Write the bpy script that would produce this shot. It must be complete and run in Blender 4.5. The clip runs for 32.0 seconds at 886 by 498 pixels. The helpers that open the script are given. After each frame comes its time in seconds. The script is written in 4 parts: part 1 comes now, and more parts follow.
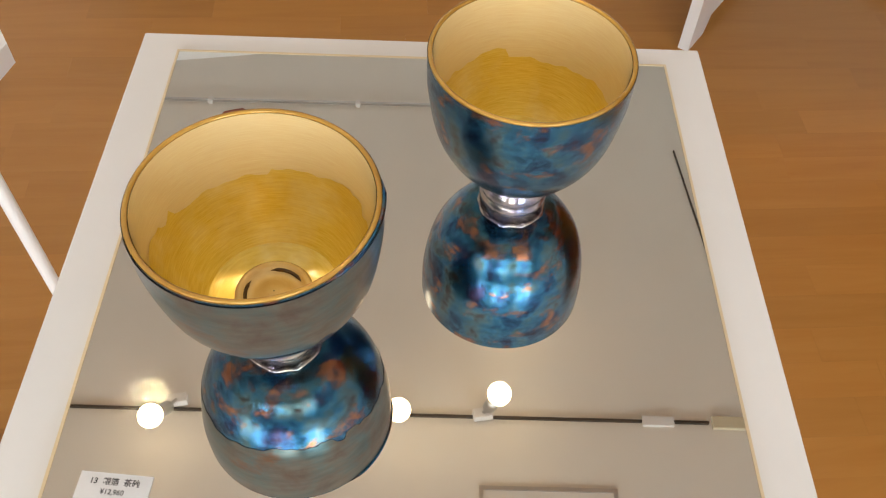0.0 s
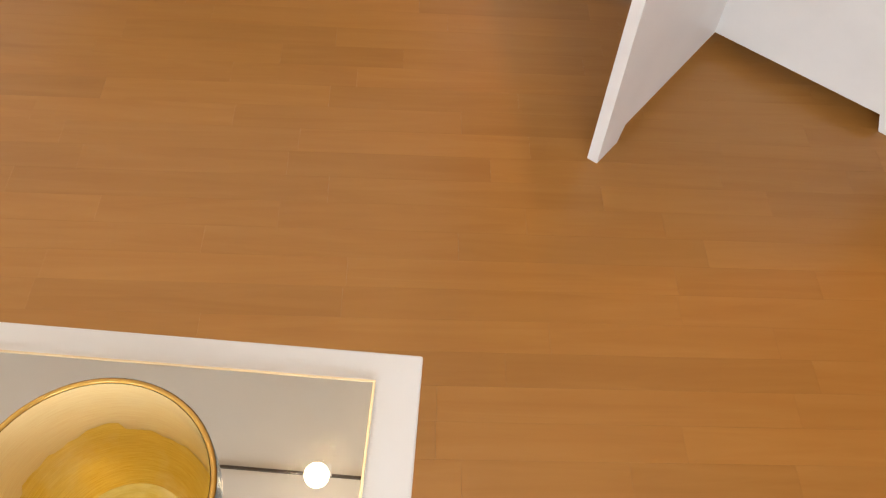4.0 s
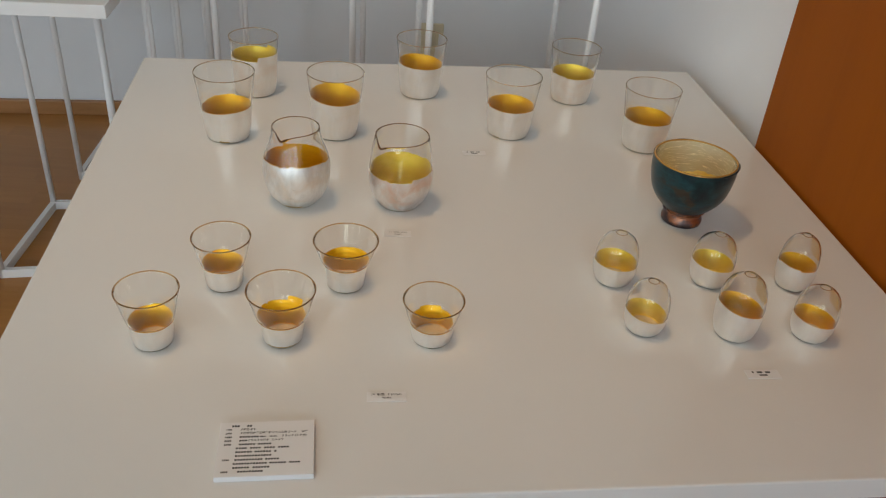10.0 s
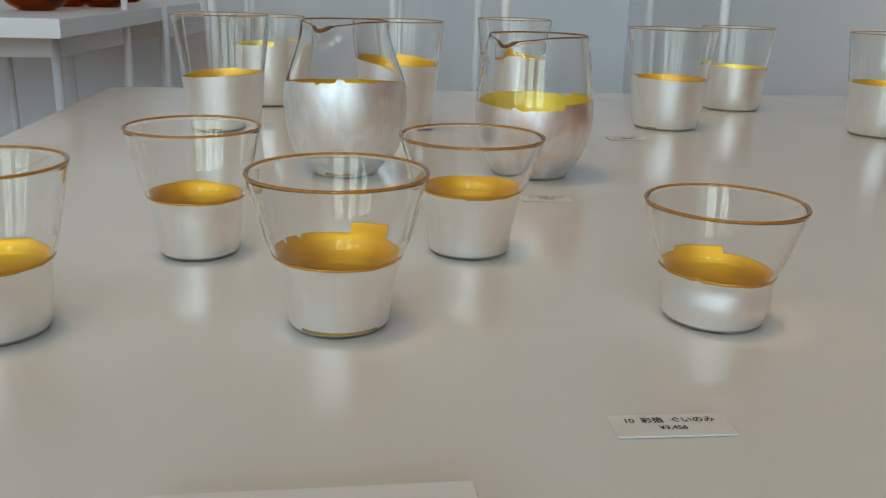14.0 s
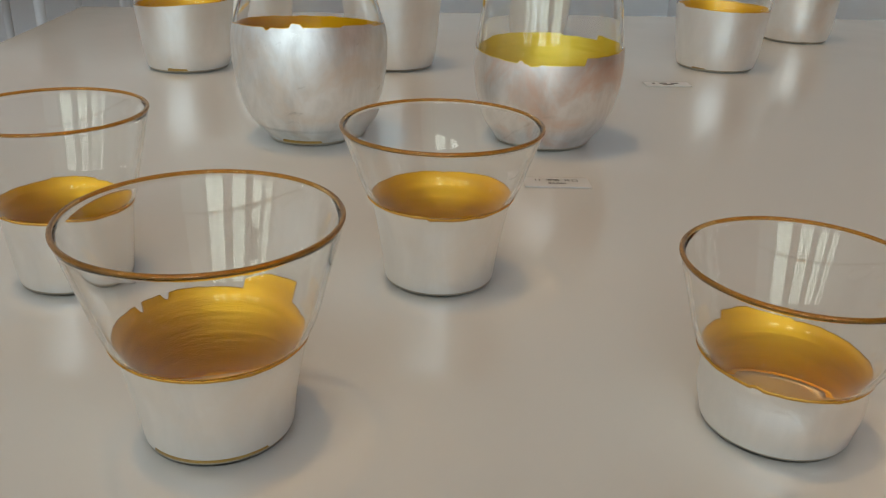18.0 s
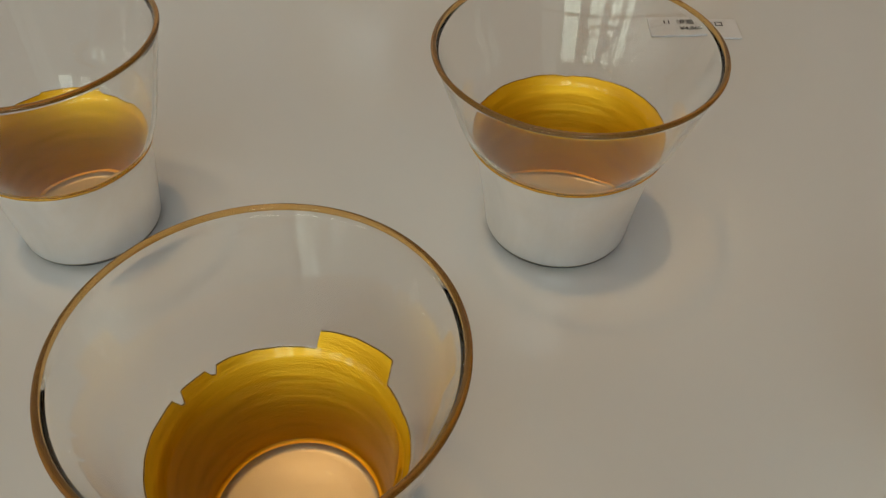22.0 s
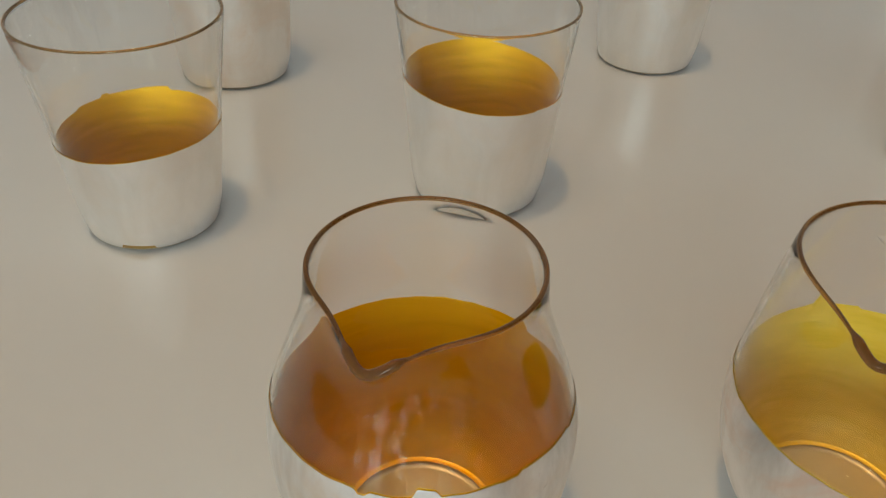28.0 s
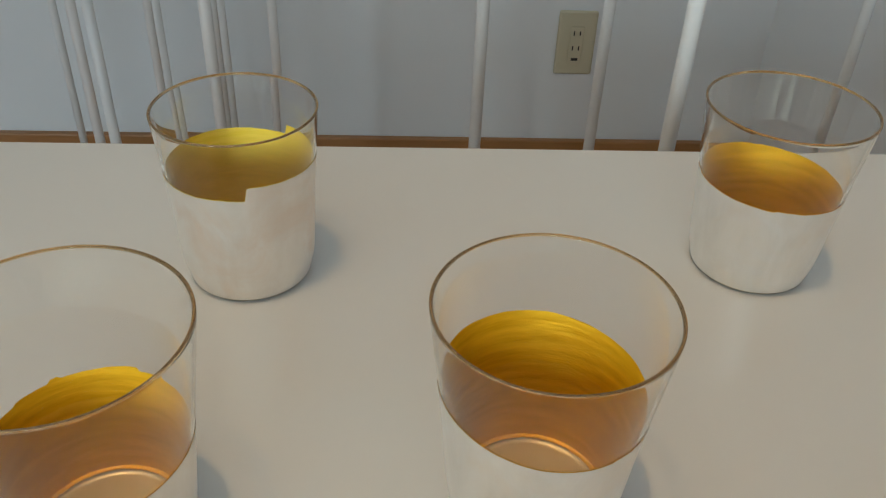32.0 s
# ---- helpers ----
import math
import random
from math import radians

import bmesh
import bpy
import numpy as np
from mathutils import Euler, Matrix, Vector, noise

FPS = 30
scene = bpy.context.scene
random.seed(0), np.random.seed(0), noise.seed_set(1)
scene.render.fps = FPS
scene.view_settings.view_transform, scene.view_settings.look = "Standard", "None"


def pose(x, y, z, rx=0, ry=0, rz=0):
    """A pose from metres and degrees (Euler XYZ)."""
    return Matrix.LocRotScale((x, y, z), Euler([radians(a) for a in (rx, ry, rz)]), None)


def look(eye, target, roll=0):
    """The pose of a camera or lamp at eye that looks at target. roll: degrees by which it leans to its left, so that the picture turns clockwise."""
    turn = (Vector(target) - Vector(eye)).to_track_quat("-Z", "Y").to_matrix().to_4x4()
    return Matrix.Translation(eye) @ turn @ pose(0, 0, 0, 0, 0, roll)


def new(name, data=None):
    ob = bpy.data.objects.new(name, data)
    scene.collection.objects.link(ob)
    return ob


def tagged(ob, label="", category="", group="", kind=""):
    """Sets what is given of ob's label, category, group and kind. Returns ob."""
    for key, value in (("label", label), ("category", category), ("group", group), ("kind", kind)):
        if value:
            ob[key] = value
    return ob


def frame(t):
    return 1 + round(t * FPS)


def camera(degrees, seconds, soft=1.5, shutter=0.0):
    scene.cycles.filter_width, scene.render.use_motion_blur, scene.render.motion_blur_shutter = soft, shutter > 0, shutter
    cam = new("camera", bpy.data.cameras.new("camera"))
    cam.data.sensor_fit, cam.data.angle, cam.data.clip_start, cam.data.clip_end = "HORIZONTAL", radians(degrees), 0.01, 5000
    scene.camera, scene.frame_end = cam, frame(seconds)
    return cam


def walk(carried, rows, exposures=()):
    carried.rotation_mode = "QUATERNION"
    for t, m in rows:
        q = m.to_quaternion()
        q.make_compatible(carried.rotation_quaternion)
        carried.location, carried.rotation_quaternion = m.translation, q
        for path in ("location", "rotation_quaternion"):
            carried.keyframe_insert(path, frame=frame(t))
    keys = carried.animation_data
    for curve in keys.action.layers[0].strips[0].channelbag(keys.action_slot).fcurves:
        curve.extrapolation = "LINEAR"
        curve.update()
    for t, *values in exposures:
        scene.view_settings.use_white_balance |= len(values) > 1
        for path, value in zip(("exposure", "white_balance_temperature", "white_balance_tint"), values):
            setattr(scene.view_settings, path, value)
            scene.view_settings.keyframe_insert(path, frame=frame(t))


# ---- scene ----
cam = camera(55.01656991613015, 32.0, soft=1.2)

PATH = [
    (0, (-0.5656, -1.9751, 1.0445), (-0.4422, -1.3742, 0.2547), 2.99),
    (0.5, (-0.5774, -1.9694, 1.0507), (-0.4463, -1.3721, 0.2596), 4.22),
    (1, (-0.5864, -1.9454, 1.0527), (-0.4487, -1.3587, 0.2547), 3.92),
    (1.5, (-0.5857, -1.9339, 1.0532), (-0.4434, -1.3657, 0.2427), 4.15),
    (2, (-0.5980, -1.9096, 1.0520), (-0.4502, -1.3443, 0.2404), 4.15),
    (2.5, (-0.5971, -1.8787, 1.0545), (-0.4476, -1.3203, 0.2385), 4.03),
    (3, (-0.5559, -1.8361, 1.0562), (-0.4005, -1.2728, 0.2447), 3.07),
    (3.5, (-0.4440, -1.7902, 1.0678), (-0.2967, -1.2079, 0.2683), 4.69),
    (4, (-0.3192, -1.7710, 1.1320), (-0.2066, -1.1847, 0.3298), 5.61),
    (4.5, (-0.1122, -1.7073, 1.1774), (-0.0448, -1.0770, 0.4041), 0.68),
    (6.5, (0.1904, -1.4399, 1.0948), (0.3850, -0.6481, 0.5158), 3.42),
    (7, (0.2559, -1.4054, 1.1095), (0.4109, -0.5926, 0.5478), 4.00),
    (7.5, (0.2971, -1.3831, 1.1163), (0.4436, -0.5529, 0.5786), 4.49),
    (8, (0.3080, -1.3762, 1.1154), (0.4519, -0.5394, 0.5871), 4.49),
    (8.5, (0.3158, -1.3709, 1.1160), (0.4532, -0.5335, 0.5870), 4.89),
    (9, (0.3225, -1.3652, 1.1213), (0.4494, -0.5325, 0.5823), 5.21),
    (9.5, (0.3166, -1.3542, 1.1122), (0.4417, -0.5211, 0.5733), 4.79),
    (10, (0.3036, -1.3311, 1.0881), (0.4272, -0.5040, 0.5397), 4.68),
    (10.5, (0.2764, -1.2609, 1.0525), (0.4056, -0.4330, 0.5067), 4.20),
    (11, (0.2545, -1.1831, 0.9942), (0.3908, -0.3612, 0.4410), 4.39),
    (11.5, (0.2526, -1.1233, 0.9166), (0.3825, -0.2939, 0.3733), 2.80),
    (12, (0.2386, -1.0892, 0.8431), (0.3745, -0.2354, 0.3405), 2.55),
    (12.5, (0.2331, -1.0545, 0.7805), (0.3664, -0.1693, 0.3348), 2.24),
    (13, (0.2350, -1.0316, 0.7442), (0.3589, -0.1194, 0.3537), 2.34),
    (13.5, (0.2458, -1.0100, 0.7098), (0.3568, -0.0733, 0.3778), 1.30),
    (14, (0.2548, -0.9892, 0.6879), (0.3710, -0.0415, 0.3908), 1.55),
    (14.5, (0.2621, -0.9757, 0.6732), (0.3781, -0.0223, 0.3946), 1.87),
    (15, (0.2700, -0.9637, 0.6640), (0.3861, -0.0053, 0.4031), 1.59),
    (15.5, (0.2739, -0.9539, 0.6614), (0.3928, 0.0029, 0.3959), 1.93),
    (17.5, (0.2899, -0.8878, 0.6875), (0.3848, 0.0380, 0.3214), 2.29),
    (18, (0.2931, -0.8792, 0.6965), (0.3645, 0.0337, 0.2945), 1.66),
    (19, (0.2998, -0.8591, 0.7200), (0.3367, -0.0087, 0.1952), 1.22),
    (20, (0.3031, -0.8423, 0.7409), (0.3403, -0.0541, 0.1267), 1.98),
    (21, (0.2921, -0.8132, 0.7498), (0.3371, -0.1295, 0.0214), 4.24),
    (22, (0.2783, -0.7784, 0.7260), (0.2973, -0.0762, 0.0142), 0.46),
    (23, (0.2809, -0.7253, 0.7366), (0.3350, -0.0849, -0.0296), 4.06),
    (23.5, (0.2855, -0.7047, 0.7359), (0.3434, -0.0230, 0.0066), 4.14),
    (24, (0.2868, -0.6897, 0.7395), (0.3617, 0.0539, 0.0750), 3.92),
    (24.5, (0.2940, -0.6817, 0.7391), (0.3708, 0.1184, 0.1442), 2.51),
    (25, (0.2948, -0.6777, 0.7484), (0.3887, 0.1543, 0.2015), 2.85),
    (25.5, (0.2927, -0.6761, 0.7525), (0.3916, 0.1666, 0.2233), 3.55),
    (27.5, (0.2598, -0.6232, 0.7702), (0.3705, 0.1602, 0.1586), 1.84),
    (28, (0.2387, -0.5922, 0.7778), (0.3561, 0.2102, 0.1926), 2.31),
    (29, (0.2278, -0.5518, 0.7763), (0.3408, 0.2558, 0.1973), 3.02),
    (30, (0.2274, -0.5238, 0.7930), (0.3327, 0.2606, 0.1817), 3.65),
    (31, (0.2360, -0.4886, 0.7977), (0.3176, 0.3031, 0.1923), 3.45),
    (32, (0.2553, -0.4551, 0.8164), (0.3049, 0.3603, 0.2397), 2.48),
]
walk(cam, [(t, look(eye, target, roll)) for t, eye, target, roll in PATH],
     [(0, -0.72, 7700, 15), (2, -0.77, 7400, 13), (3, -0.62, 7500, 14), (4.5, -0.35, 7600, 16), (6.5, -1.23, 6550, 8), (9, -1.28, 6700, 8), (11, -1.28, 6550, 4), (12, -1.38, 6350, 3), (13, -1.43, 6150, 1), (16, -1.43, 6100, 1),
      (18, -1.53, 6550, 4), (20, -1.63, 6550, 0), (22, -1.63, 6600, 1), (23, -1.36, 6850, 6), (24, -1.23, 7250, 10), (25.5, -1.43, 6850, 4), (28, -1.37, 6750, 2), (29, -1.42, 6700, 2), (32, -1.27, 6450, 0)])

# ---- world and lights ----
world = bpy.data.worlds.new("world")
scene.world = world
world.use_nodes = True
wn = world.node_tree
sky = wn.nodes.new("ShaderNodeTexSky")
sky.sky_type, sky.sun_disc = "NISHITA", False
sky.sun_elevation, sky.sun_rotation = radians(40), radians(120)
wn.nodes["Background"].inputs["Strength"].default_value = 0.12
wn.links.new(sky.outputs[0], wn.nodes["Background"].inputs["Color"])


def area_lamp(name, m, sx, sy, power, colour):
    la = bpy.data.lights.new(name, "AREA")
    la.shape, la.size, la.size_y, la.energy, la.color = "RECTANGLE", sx, sy, power, colour
    ob = new(name, la)
    ob.matrix_world = m
    return ob


TOP = 0.57          # height of the large display table
CEIL = 2.62
X0, X1, Y0, Y1 = -5.0, 0.925, -4.2, 1.02   # inside faces of the room

# ---- materials ----


def mat(name):
    m = bpy.data.materials.new(name)
    m.use_nodes = True
    nt = m.node_tree
    return m, nt, nt.nodes["Principled BSDF"]


def node(nt, kind, **kw):
    n = nt.nodes.new(kind)
    for k, v in kw.items():
        n.inputs[k].default_value = v
    return n


def ramp(nt, fac, *stops):
    r = nt.nodes.new("ShaderNodeValToRGB")
    el = r.color_ramp.elements
    while len(el) < len(stops):
        el.new(0.5)
    for e, (p, c) in zip(el, stops):
        e.position, e.color = p, (*c, 1)
    nt.links.new(fac, r.inputs[0])
    return r.outputs[0]


def coords(nt, scale=(1, 1, 1), rot=(0, 0, 0)):
    tc = nt.nodes.new("ShaderNodeTexCoord")
    mp = nt.nodes.new("ShaderNodeMapping")
    mp.inputs["Scale"].default_value, mp.inputs["Rotation"].default_value = scale, rot
    nt.links.new(tc.outputs["Object"], mp.inputs[0])
    return mp.outputs[0]


def noise_tex(nt, vec, scale, detail=4.0, rough=0.5, dist=0.0):
    n = node(nt, "ShaderNodeTexNoise", Scale=scale, Detail=detail, Roughness=rough, Distortion=dist)
    nt.links.new(vec, n.inputs["Vector"])
    return n.outputs["Fac"]


def bump(nt, bsdf, height, strength, dist=0.002):
    b = node(nt, "ShaderNodeBump", Strength=strength, Distance=dist)
    nt.links.new(height, b.inputs["Height"])
    nt.links.new(b.outputs[0], bsdf.inputs["Normal"])


def plain(name, c, rough=0.5, metal=0.0, var=0.06, scale=8.0, relief=0.05):
    m, nt, b = mat(name)
    v = coords(nt)
    f = noise_tex(nt, v, scale, 5.0)
    col = ramp(nt, f, (0.3, tuple(x * (1 - var) for x in c)), (0.7, tuple(min(1, x * (1 + var)) for x in c)))
    nt.links.new(col, b.inputs["Base Color"])
    r = ramp(nt, noise_tex(nt, v, scale * 4, 3.0), (0.3, (rough * 0.85,) * 3), (0.7, (min(1, rough * 1.15),) * 3))
    nt.links.new(r, b.inputs["Roughness"])
    b.inputs["Metallic"].default_value = metal
    if relief:
        bump(nt, b, noise_tex(nt, v, scale * 25, 3.0), relief, 0.001)
    return m


M_WHITE = plain("white_lacquer", (0.72, 0.715, 0.70), 0.15, var=0.012, scale=5, relief=0)
M_WHITE_SATIN = plain("white_paint", (0.78, 0.78, 0.78), 0.4, var=0.03, scale=9)
M_ROD = plain("white_rod_paint", (0.88, 0.88, 0.88), 0.34, var=0.02, relief=0.01)
M_WALL = plain("wall_paint", (0.86, 0.87, 0.89), 0.8, var=0.02, scale=3, relief=0.06)
M_CEIL = plain("ceiling_paint", (0.78, 0.76, 0.71), 0.85, var=0.02, scale=3, relief=0.05)
M_PAPER = plain("white_card", (0.73, 0.73, 0.74), 0.6, var=0.01, scale=30)
M_INK = plain("black_ink", (0.03, 0.03, 0.035), 0.6, var=0.1, relief=0)
M_DARK = plain("dark_metal", (0.10, 0.085, 0.07), 0.45, 0.6)
M_STEEL = plain("brushed_steel", (0.6, 0.6, 0.6), 0.36, 1.0)
M_PLATE = plain("cream_plastic", (0.66, 0.6, 0.44), 0.35, var=0.02, relief=0.01)
M_SLOT = plain("dark_slot", (0.04, 0.035, 0.03), 0.6)


def wood(name, dark, mid, light, along, rough, tone=0.25, grain=1.0, island=False):
    """Wood with grain that runs along 'x', 'y' or 'z', varied from piece to piece."""
    m, nt, b = mat(name)
    s = {"x": (1.2, 14, 14), "y": (14, 1.2, 14), "z": (14, 14, 1.2)}[along]
    v = coords(nt, s)
    info = nt.nodes.new("ShaderNodeNewGeometry" if island else "ShaderNodeObjectInfo")
    pick = info.outputs["Random Per Island" if island else "Random"]
    add = nt.nodes.new("ShaderNodeVectorMath")
    nt.links.new(v, add.inputs[0])
    sc = nt.nodes.new("ShaderNodeMath")
    sc.operation = "MULTIPLY"
    sc.inputs[1].default_value = 37.0
    nt.links.new(pick, sc.inputs[0])
    nt.links.new(sc.outputs[0], add.inputs[1])
    f = noise_tex(nt, add.outputs[0], 2.2 * grain, 7.0, 0.6, 0.8)
    col = ramp(nt, f, (0.28, dark), (0.5, mid), (0.75, light))
    hs = nt.nodes.new("ShaderNodeHueSaturation")
    mr = node(nt, "ShaderNodeMapRange")
    mr.inputs["To Min"].default_value, mr.inputs["To Max"].default_value = 1 - tone, 1 + tone
    nt.links.new(pick, mr.inputs["Value"])
    nt.links.new(mr.outputs[0], hs.inputs["Value"])
    nt.links.new(col, hs.inputs["Color"])
    nt.links.new(hs.outputs[0], b.inputs["Base Color"])
    b.inputs["Roughness"].default_value = rough
    bump(nt, b, f, 0.05, 0.001)
    return m


M_FLOOR = wood("floor_wood", (0.40, 0.168, 0.038), (0.43, 0.190, 0.046), (0.46, 0.212, 0.056), "x", 0.33, 0.065)
M_FLOOR_FAR = wood("floor_wood_far", (0.40, 0.168, 0.038), (0.43, 0.190, 0.046), (0.46, 0.212, 0.056), "x", 0.33, 0.065, 1.0, True)
M_PANEL = wood("panel_wood", (0.29, 0.070, 0.001), (0.32, 0.080, 0.0015), (0.345, 0.088, 0.002), "z", 0.6, 0.03, 0.6)
M_PANEL.node_tree.nodes["Principled BSDF"].inputs["Specular IOR Level"].default_value = 0.2
M_SKIRT = wood("skirting_wood", (0.33, 0.15, 0.055), (0.40, 0.19, 0.07), (0.45, 0.22, 0.09), "x", 0.4, 0.05)


def glass(name, tint, ior=1.45, rough=0.0):
    """Thin blown glass: clear through, mirror-like at grazing angles."""
    m = bpy.data.materials.new(name)
    m.use_nodes = True
    nt = m.node_tree
    nt.nodes.clear()
    out = nt.nodes.new("ShaderNodeOutputMaterial")
    tr = node(nt, "ShaderNodeBsdfTransparent", Color=(*tint, 1))
    gl = node(nt, "ShaderNodeBsdfGlossy", Roughness=rough)
    lw = node(nt, "ShaderNodeLayerWeight", Blend=0.5)
    pw = node(nt, "ShaderNodeMath")
    pw.operation, pw.inputs[1].default_value = "POWER", 5.0
    nt.links.new(lw.outputs["Facing"], pw.inputs[0])
    fr = node(nt, "ShaderNodeMapRange")
    fr.inputs["To Min"].default_value, fr.inputs["To Max"].default_value = ((ior - 1) / (ior + 1)) ** 2, 0.5
    nt.links.new(pw.outputs[0], fr.inputs["Value"])
    mx = nt.nodes.new("ShaderNodeMixShader")
    nt.links.new(fr.outputs[0], mx.inputs[0])
    nt.links.new(tr.outputs[0], mx.inputs[1])
    nt.links.new(gl.outputs[0], mx.inputs[2])
    nt.links.new(mx.outputs[0], out.inputs[0])
    return m


M_GLASS, nt, b = mat("clear_blown_glass")
b.inputs["Base Color"].default_value = (0.985, 0.985, 0.975, 1)
b.inputs["Transmission Weight"].default_value, b.inputs["Roughness"].default_value, b.inputs["IOR"].default_value = 1.0, 0.0, 1.5
b.inputs["Specular Tint"].default_value = (0.85, 0.77, 0.6, 1)


def rim_glass(name, c, clear=0.5):
    """Rim glass whose colour stands in for leaf light piped up the wall."""
    m, nt, b = mat(name)
    f = noise_tex(nt, coords(nt), 60.0, 3.0)
    nt.links.new(ramp(nt, f, (0.3, tuple(x * 0.85 for x in c)), (0.7, c)), b.inputs["Base Color"])
    b.inputs["Transmission Weight"].default_value, b.inputs["Roughness"].default_value, b.inputs["IOR"].default_value = clear, 0.04, 1.5
    return m


M_RIM = rim_glass("piped_amber_rim", (0.74, 0.35, 0.055), 0.7)
M_RIM_PALE = rim_glass("piped_pale_amber_rim", (0.85, 0.54, 0.22), 0.75)
M_RIM_DARK = rim_glass("piped_brown_rim", (0.40, 0.17, 0.03), 0.66)
M_AMBER = glass("amber_glass", (0.68, 0.36, 0.06), 1.5)
M_FILM = glass("amber_lustre_film", (0.94, 0.84, 0.64), 1.6)
M_FILM_DARK = glass("smoky_lustre_film", (0.80, 0.79, 0.78), 1.7)
M_PANE = glass("window_glass", (0.97, 0.98, 0.97))


def leaf_metal(name, c1, c2, rough, wear=None, streak=160.0, metal=0.4, relief=0.0, across=25.0, coat=0.0):
    m, nt, b = mat(name)
    b.inputs["Specular IOR Level"].default_value = 0.25
    b.inputs["Coat Weight"].default_value, b.inputs["Coat Roughness"].default_value = coat, 0.08
    v = coords(nt, (across, across, streak))
    f = noise_tex(nt, v, 1.2, 6.0, 0.6)
    big = noise_tex(nt, coords(nt), 28.0, 4.0, 0.6)
    col = ramp(nt, f, (0.3, c1), (0.7, c2))
    if wear:
        mx = nt.nodes.new("ShaderNodeMixRGB")
        fac = ramp(nt, big, (0.45, (0, 0, 0)), (0.75, (0.55, 0.55, 0.55)))
        nt.links.new(fac, mx.inputs[0])
        nt.links.new(col, mx.inputs[1])
        mx.inputs[2].default_value = (*wear, 1)
        col = mx.outputs[0]
    nt.links.new(col, b.inputs["Base Color"])
    b.inputs["Metallic"].default_value = metal
    r = ramp(nt, f, (0.2, (rough * 0.85,) * 3), (0.8, (rough * 1.15,) * 3))
    nt.links.new(r, b.inputs["Roughness"])
    if relief:
        bump(nt, b, f, relief, 0.0006)
    return m


def silver_leaf(name, dark, light, rough, blush=None, spots=0.0, much=0.5):
    """Beaten silver leaf: cloudy tone drawn up and down, fine creases, warm blushes and tarnished spots."""
    m, nt, b = mat(name)
    cloud = noise_tex(nt, coords(nt, (70, 70, 22)), 1.0, 5.0, 0.6, 0.4)
    col = ramp(nt, cloud, (0.32, dark), (0.62, light))
    for tone, scale, lo, hi, amount in ((blush, 34.0, 0.48, 0.66, much), ((0.34, 0.30, 0.25), 95.0, 0.66, 0.74, spots)):
        if tone and amount:
            mx = nt.nodes.new("ShaderNodeMixRGB")
            nt.links.new(ramp(nt, noise_tex(nt, coords(nt, (1, 1, 1), (0.3, 0.7, 0.1)), scale, 4.0, 0.6, 0.5), (lo, (0, 0, 0)), (hi, (amount,) * 3)), mx.inputs[0])
            nt.links.new(col, mx.inputs[1])
            mx.inputs[2].default_value = (*tone, 1)
            col = mx.outputs[0]
    nt.links.new(col, b.inputs["Base Color"])
    nt.links.new(ramp(nt, cloud, (0.3, (rough * 1.25,) * 3), (0.7, (rough * 0.85,) * 3)), b.inputs["Roughness"])
    b.inputs["Metallic"].default_value = 0.88
    crease = noise_tex(nt, coords(nt), 420.0, 4.0, 0.65, 0.8)
    bump(nt, b, crease, 0.16, 0.0006)
    return m


M_SILVER = silver_leaf("silver_leaf", (0.87, 0.86, 0.835), (0.95, 0.94, 0.92), 0.36, (0.90, 0.84, 0.76), 0.0, 0.4)
M_SILVER_WARM = silver_leaf("warm_silver_leaf", (0.86, 0.82, 0.77), (0.93, 0.90, 0.86), 0.36, (0.86, 0.74, 0.64), 0.0, 0.6)
M_SILVER_WORN = silver_leaf("worn_silver_leaf", (0.70, 0.685, 0.655), (0.94, 0.93, 0.91), 0.47, (0.80, 0.68, 0.56), 0.45, 0.55)
M_SILVER_BLUSH = silver_leaf("blushed_silver_leaf", (0.70, 0.66, 0.62), (0.93, 0.90, 0.88), 0.33, (0.80, 0.56, 0.44), 0.2, 0.75)
M_GOLD = leaf_metal("gold_leaf", (0.70, 0.36, 0.005), (0.95, 0.56, 0.022), 0.42, metal=0.42, streak=300.0, relief=0.8, across=36.0)
M_GOLD_PALE = leaf_metal("pale_gold_leaf", (0.86, 0.63, 0.06), (1.0, 0.76, 0.13), 0.42, metal=0.62, streak=420.0, relief=0.4, across=60.0)
M_BASE = leaf_metal("base_light_tint", (0.62, 0.51, 0.38), (0.76, 0.66, 0.52), 0.3, metal=0.3)
M_EDGE_AMBER = leaf_metal("refracted_gold_line", (0.50, 0.24, 0.03), (0.66, 0.36, 0.06), 0.3)
M_MARK = leaf_metal("brown_gilt", (0.38, 0.20, 0.04), (0.62, 0.40, 0.10), 0.36)
M_GOLD_DARK = leaf_metal("deep_gold_leaf", (0.82, 0.43, 0.005), (0.95, 0.55, 0.013), 0.40, metal=0.62, streak=420.0, relief=0.06)


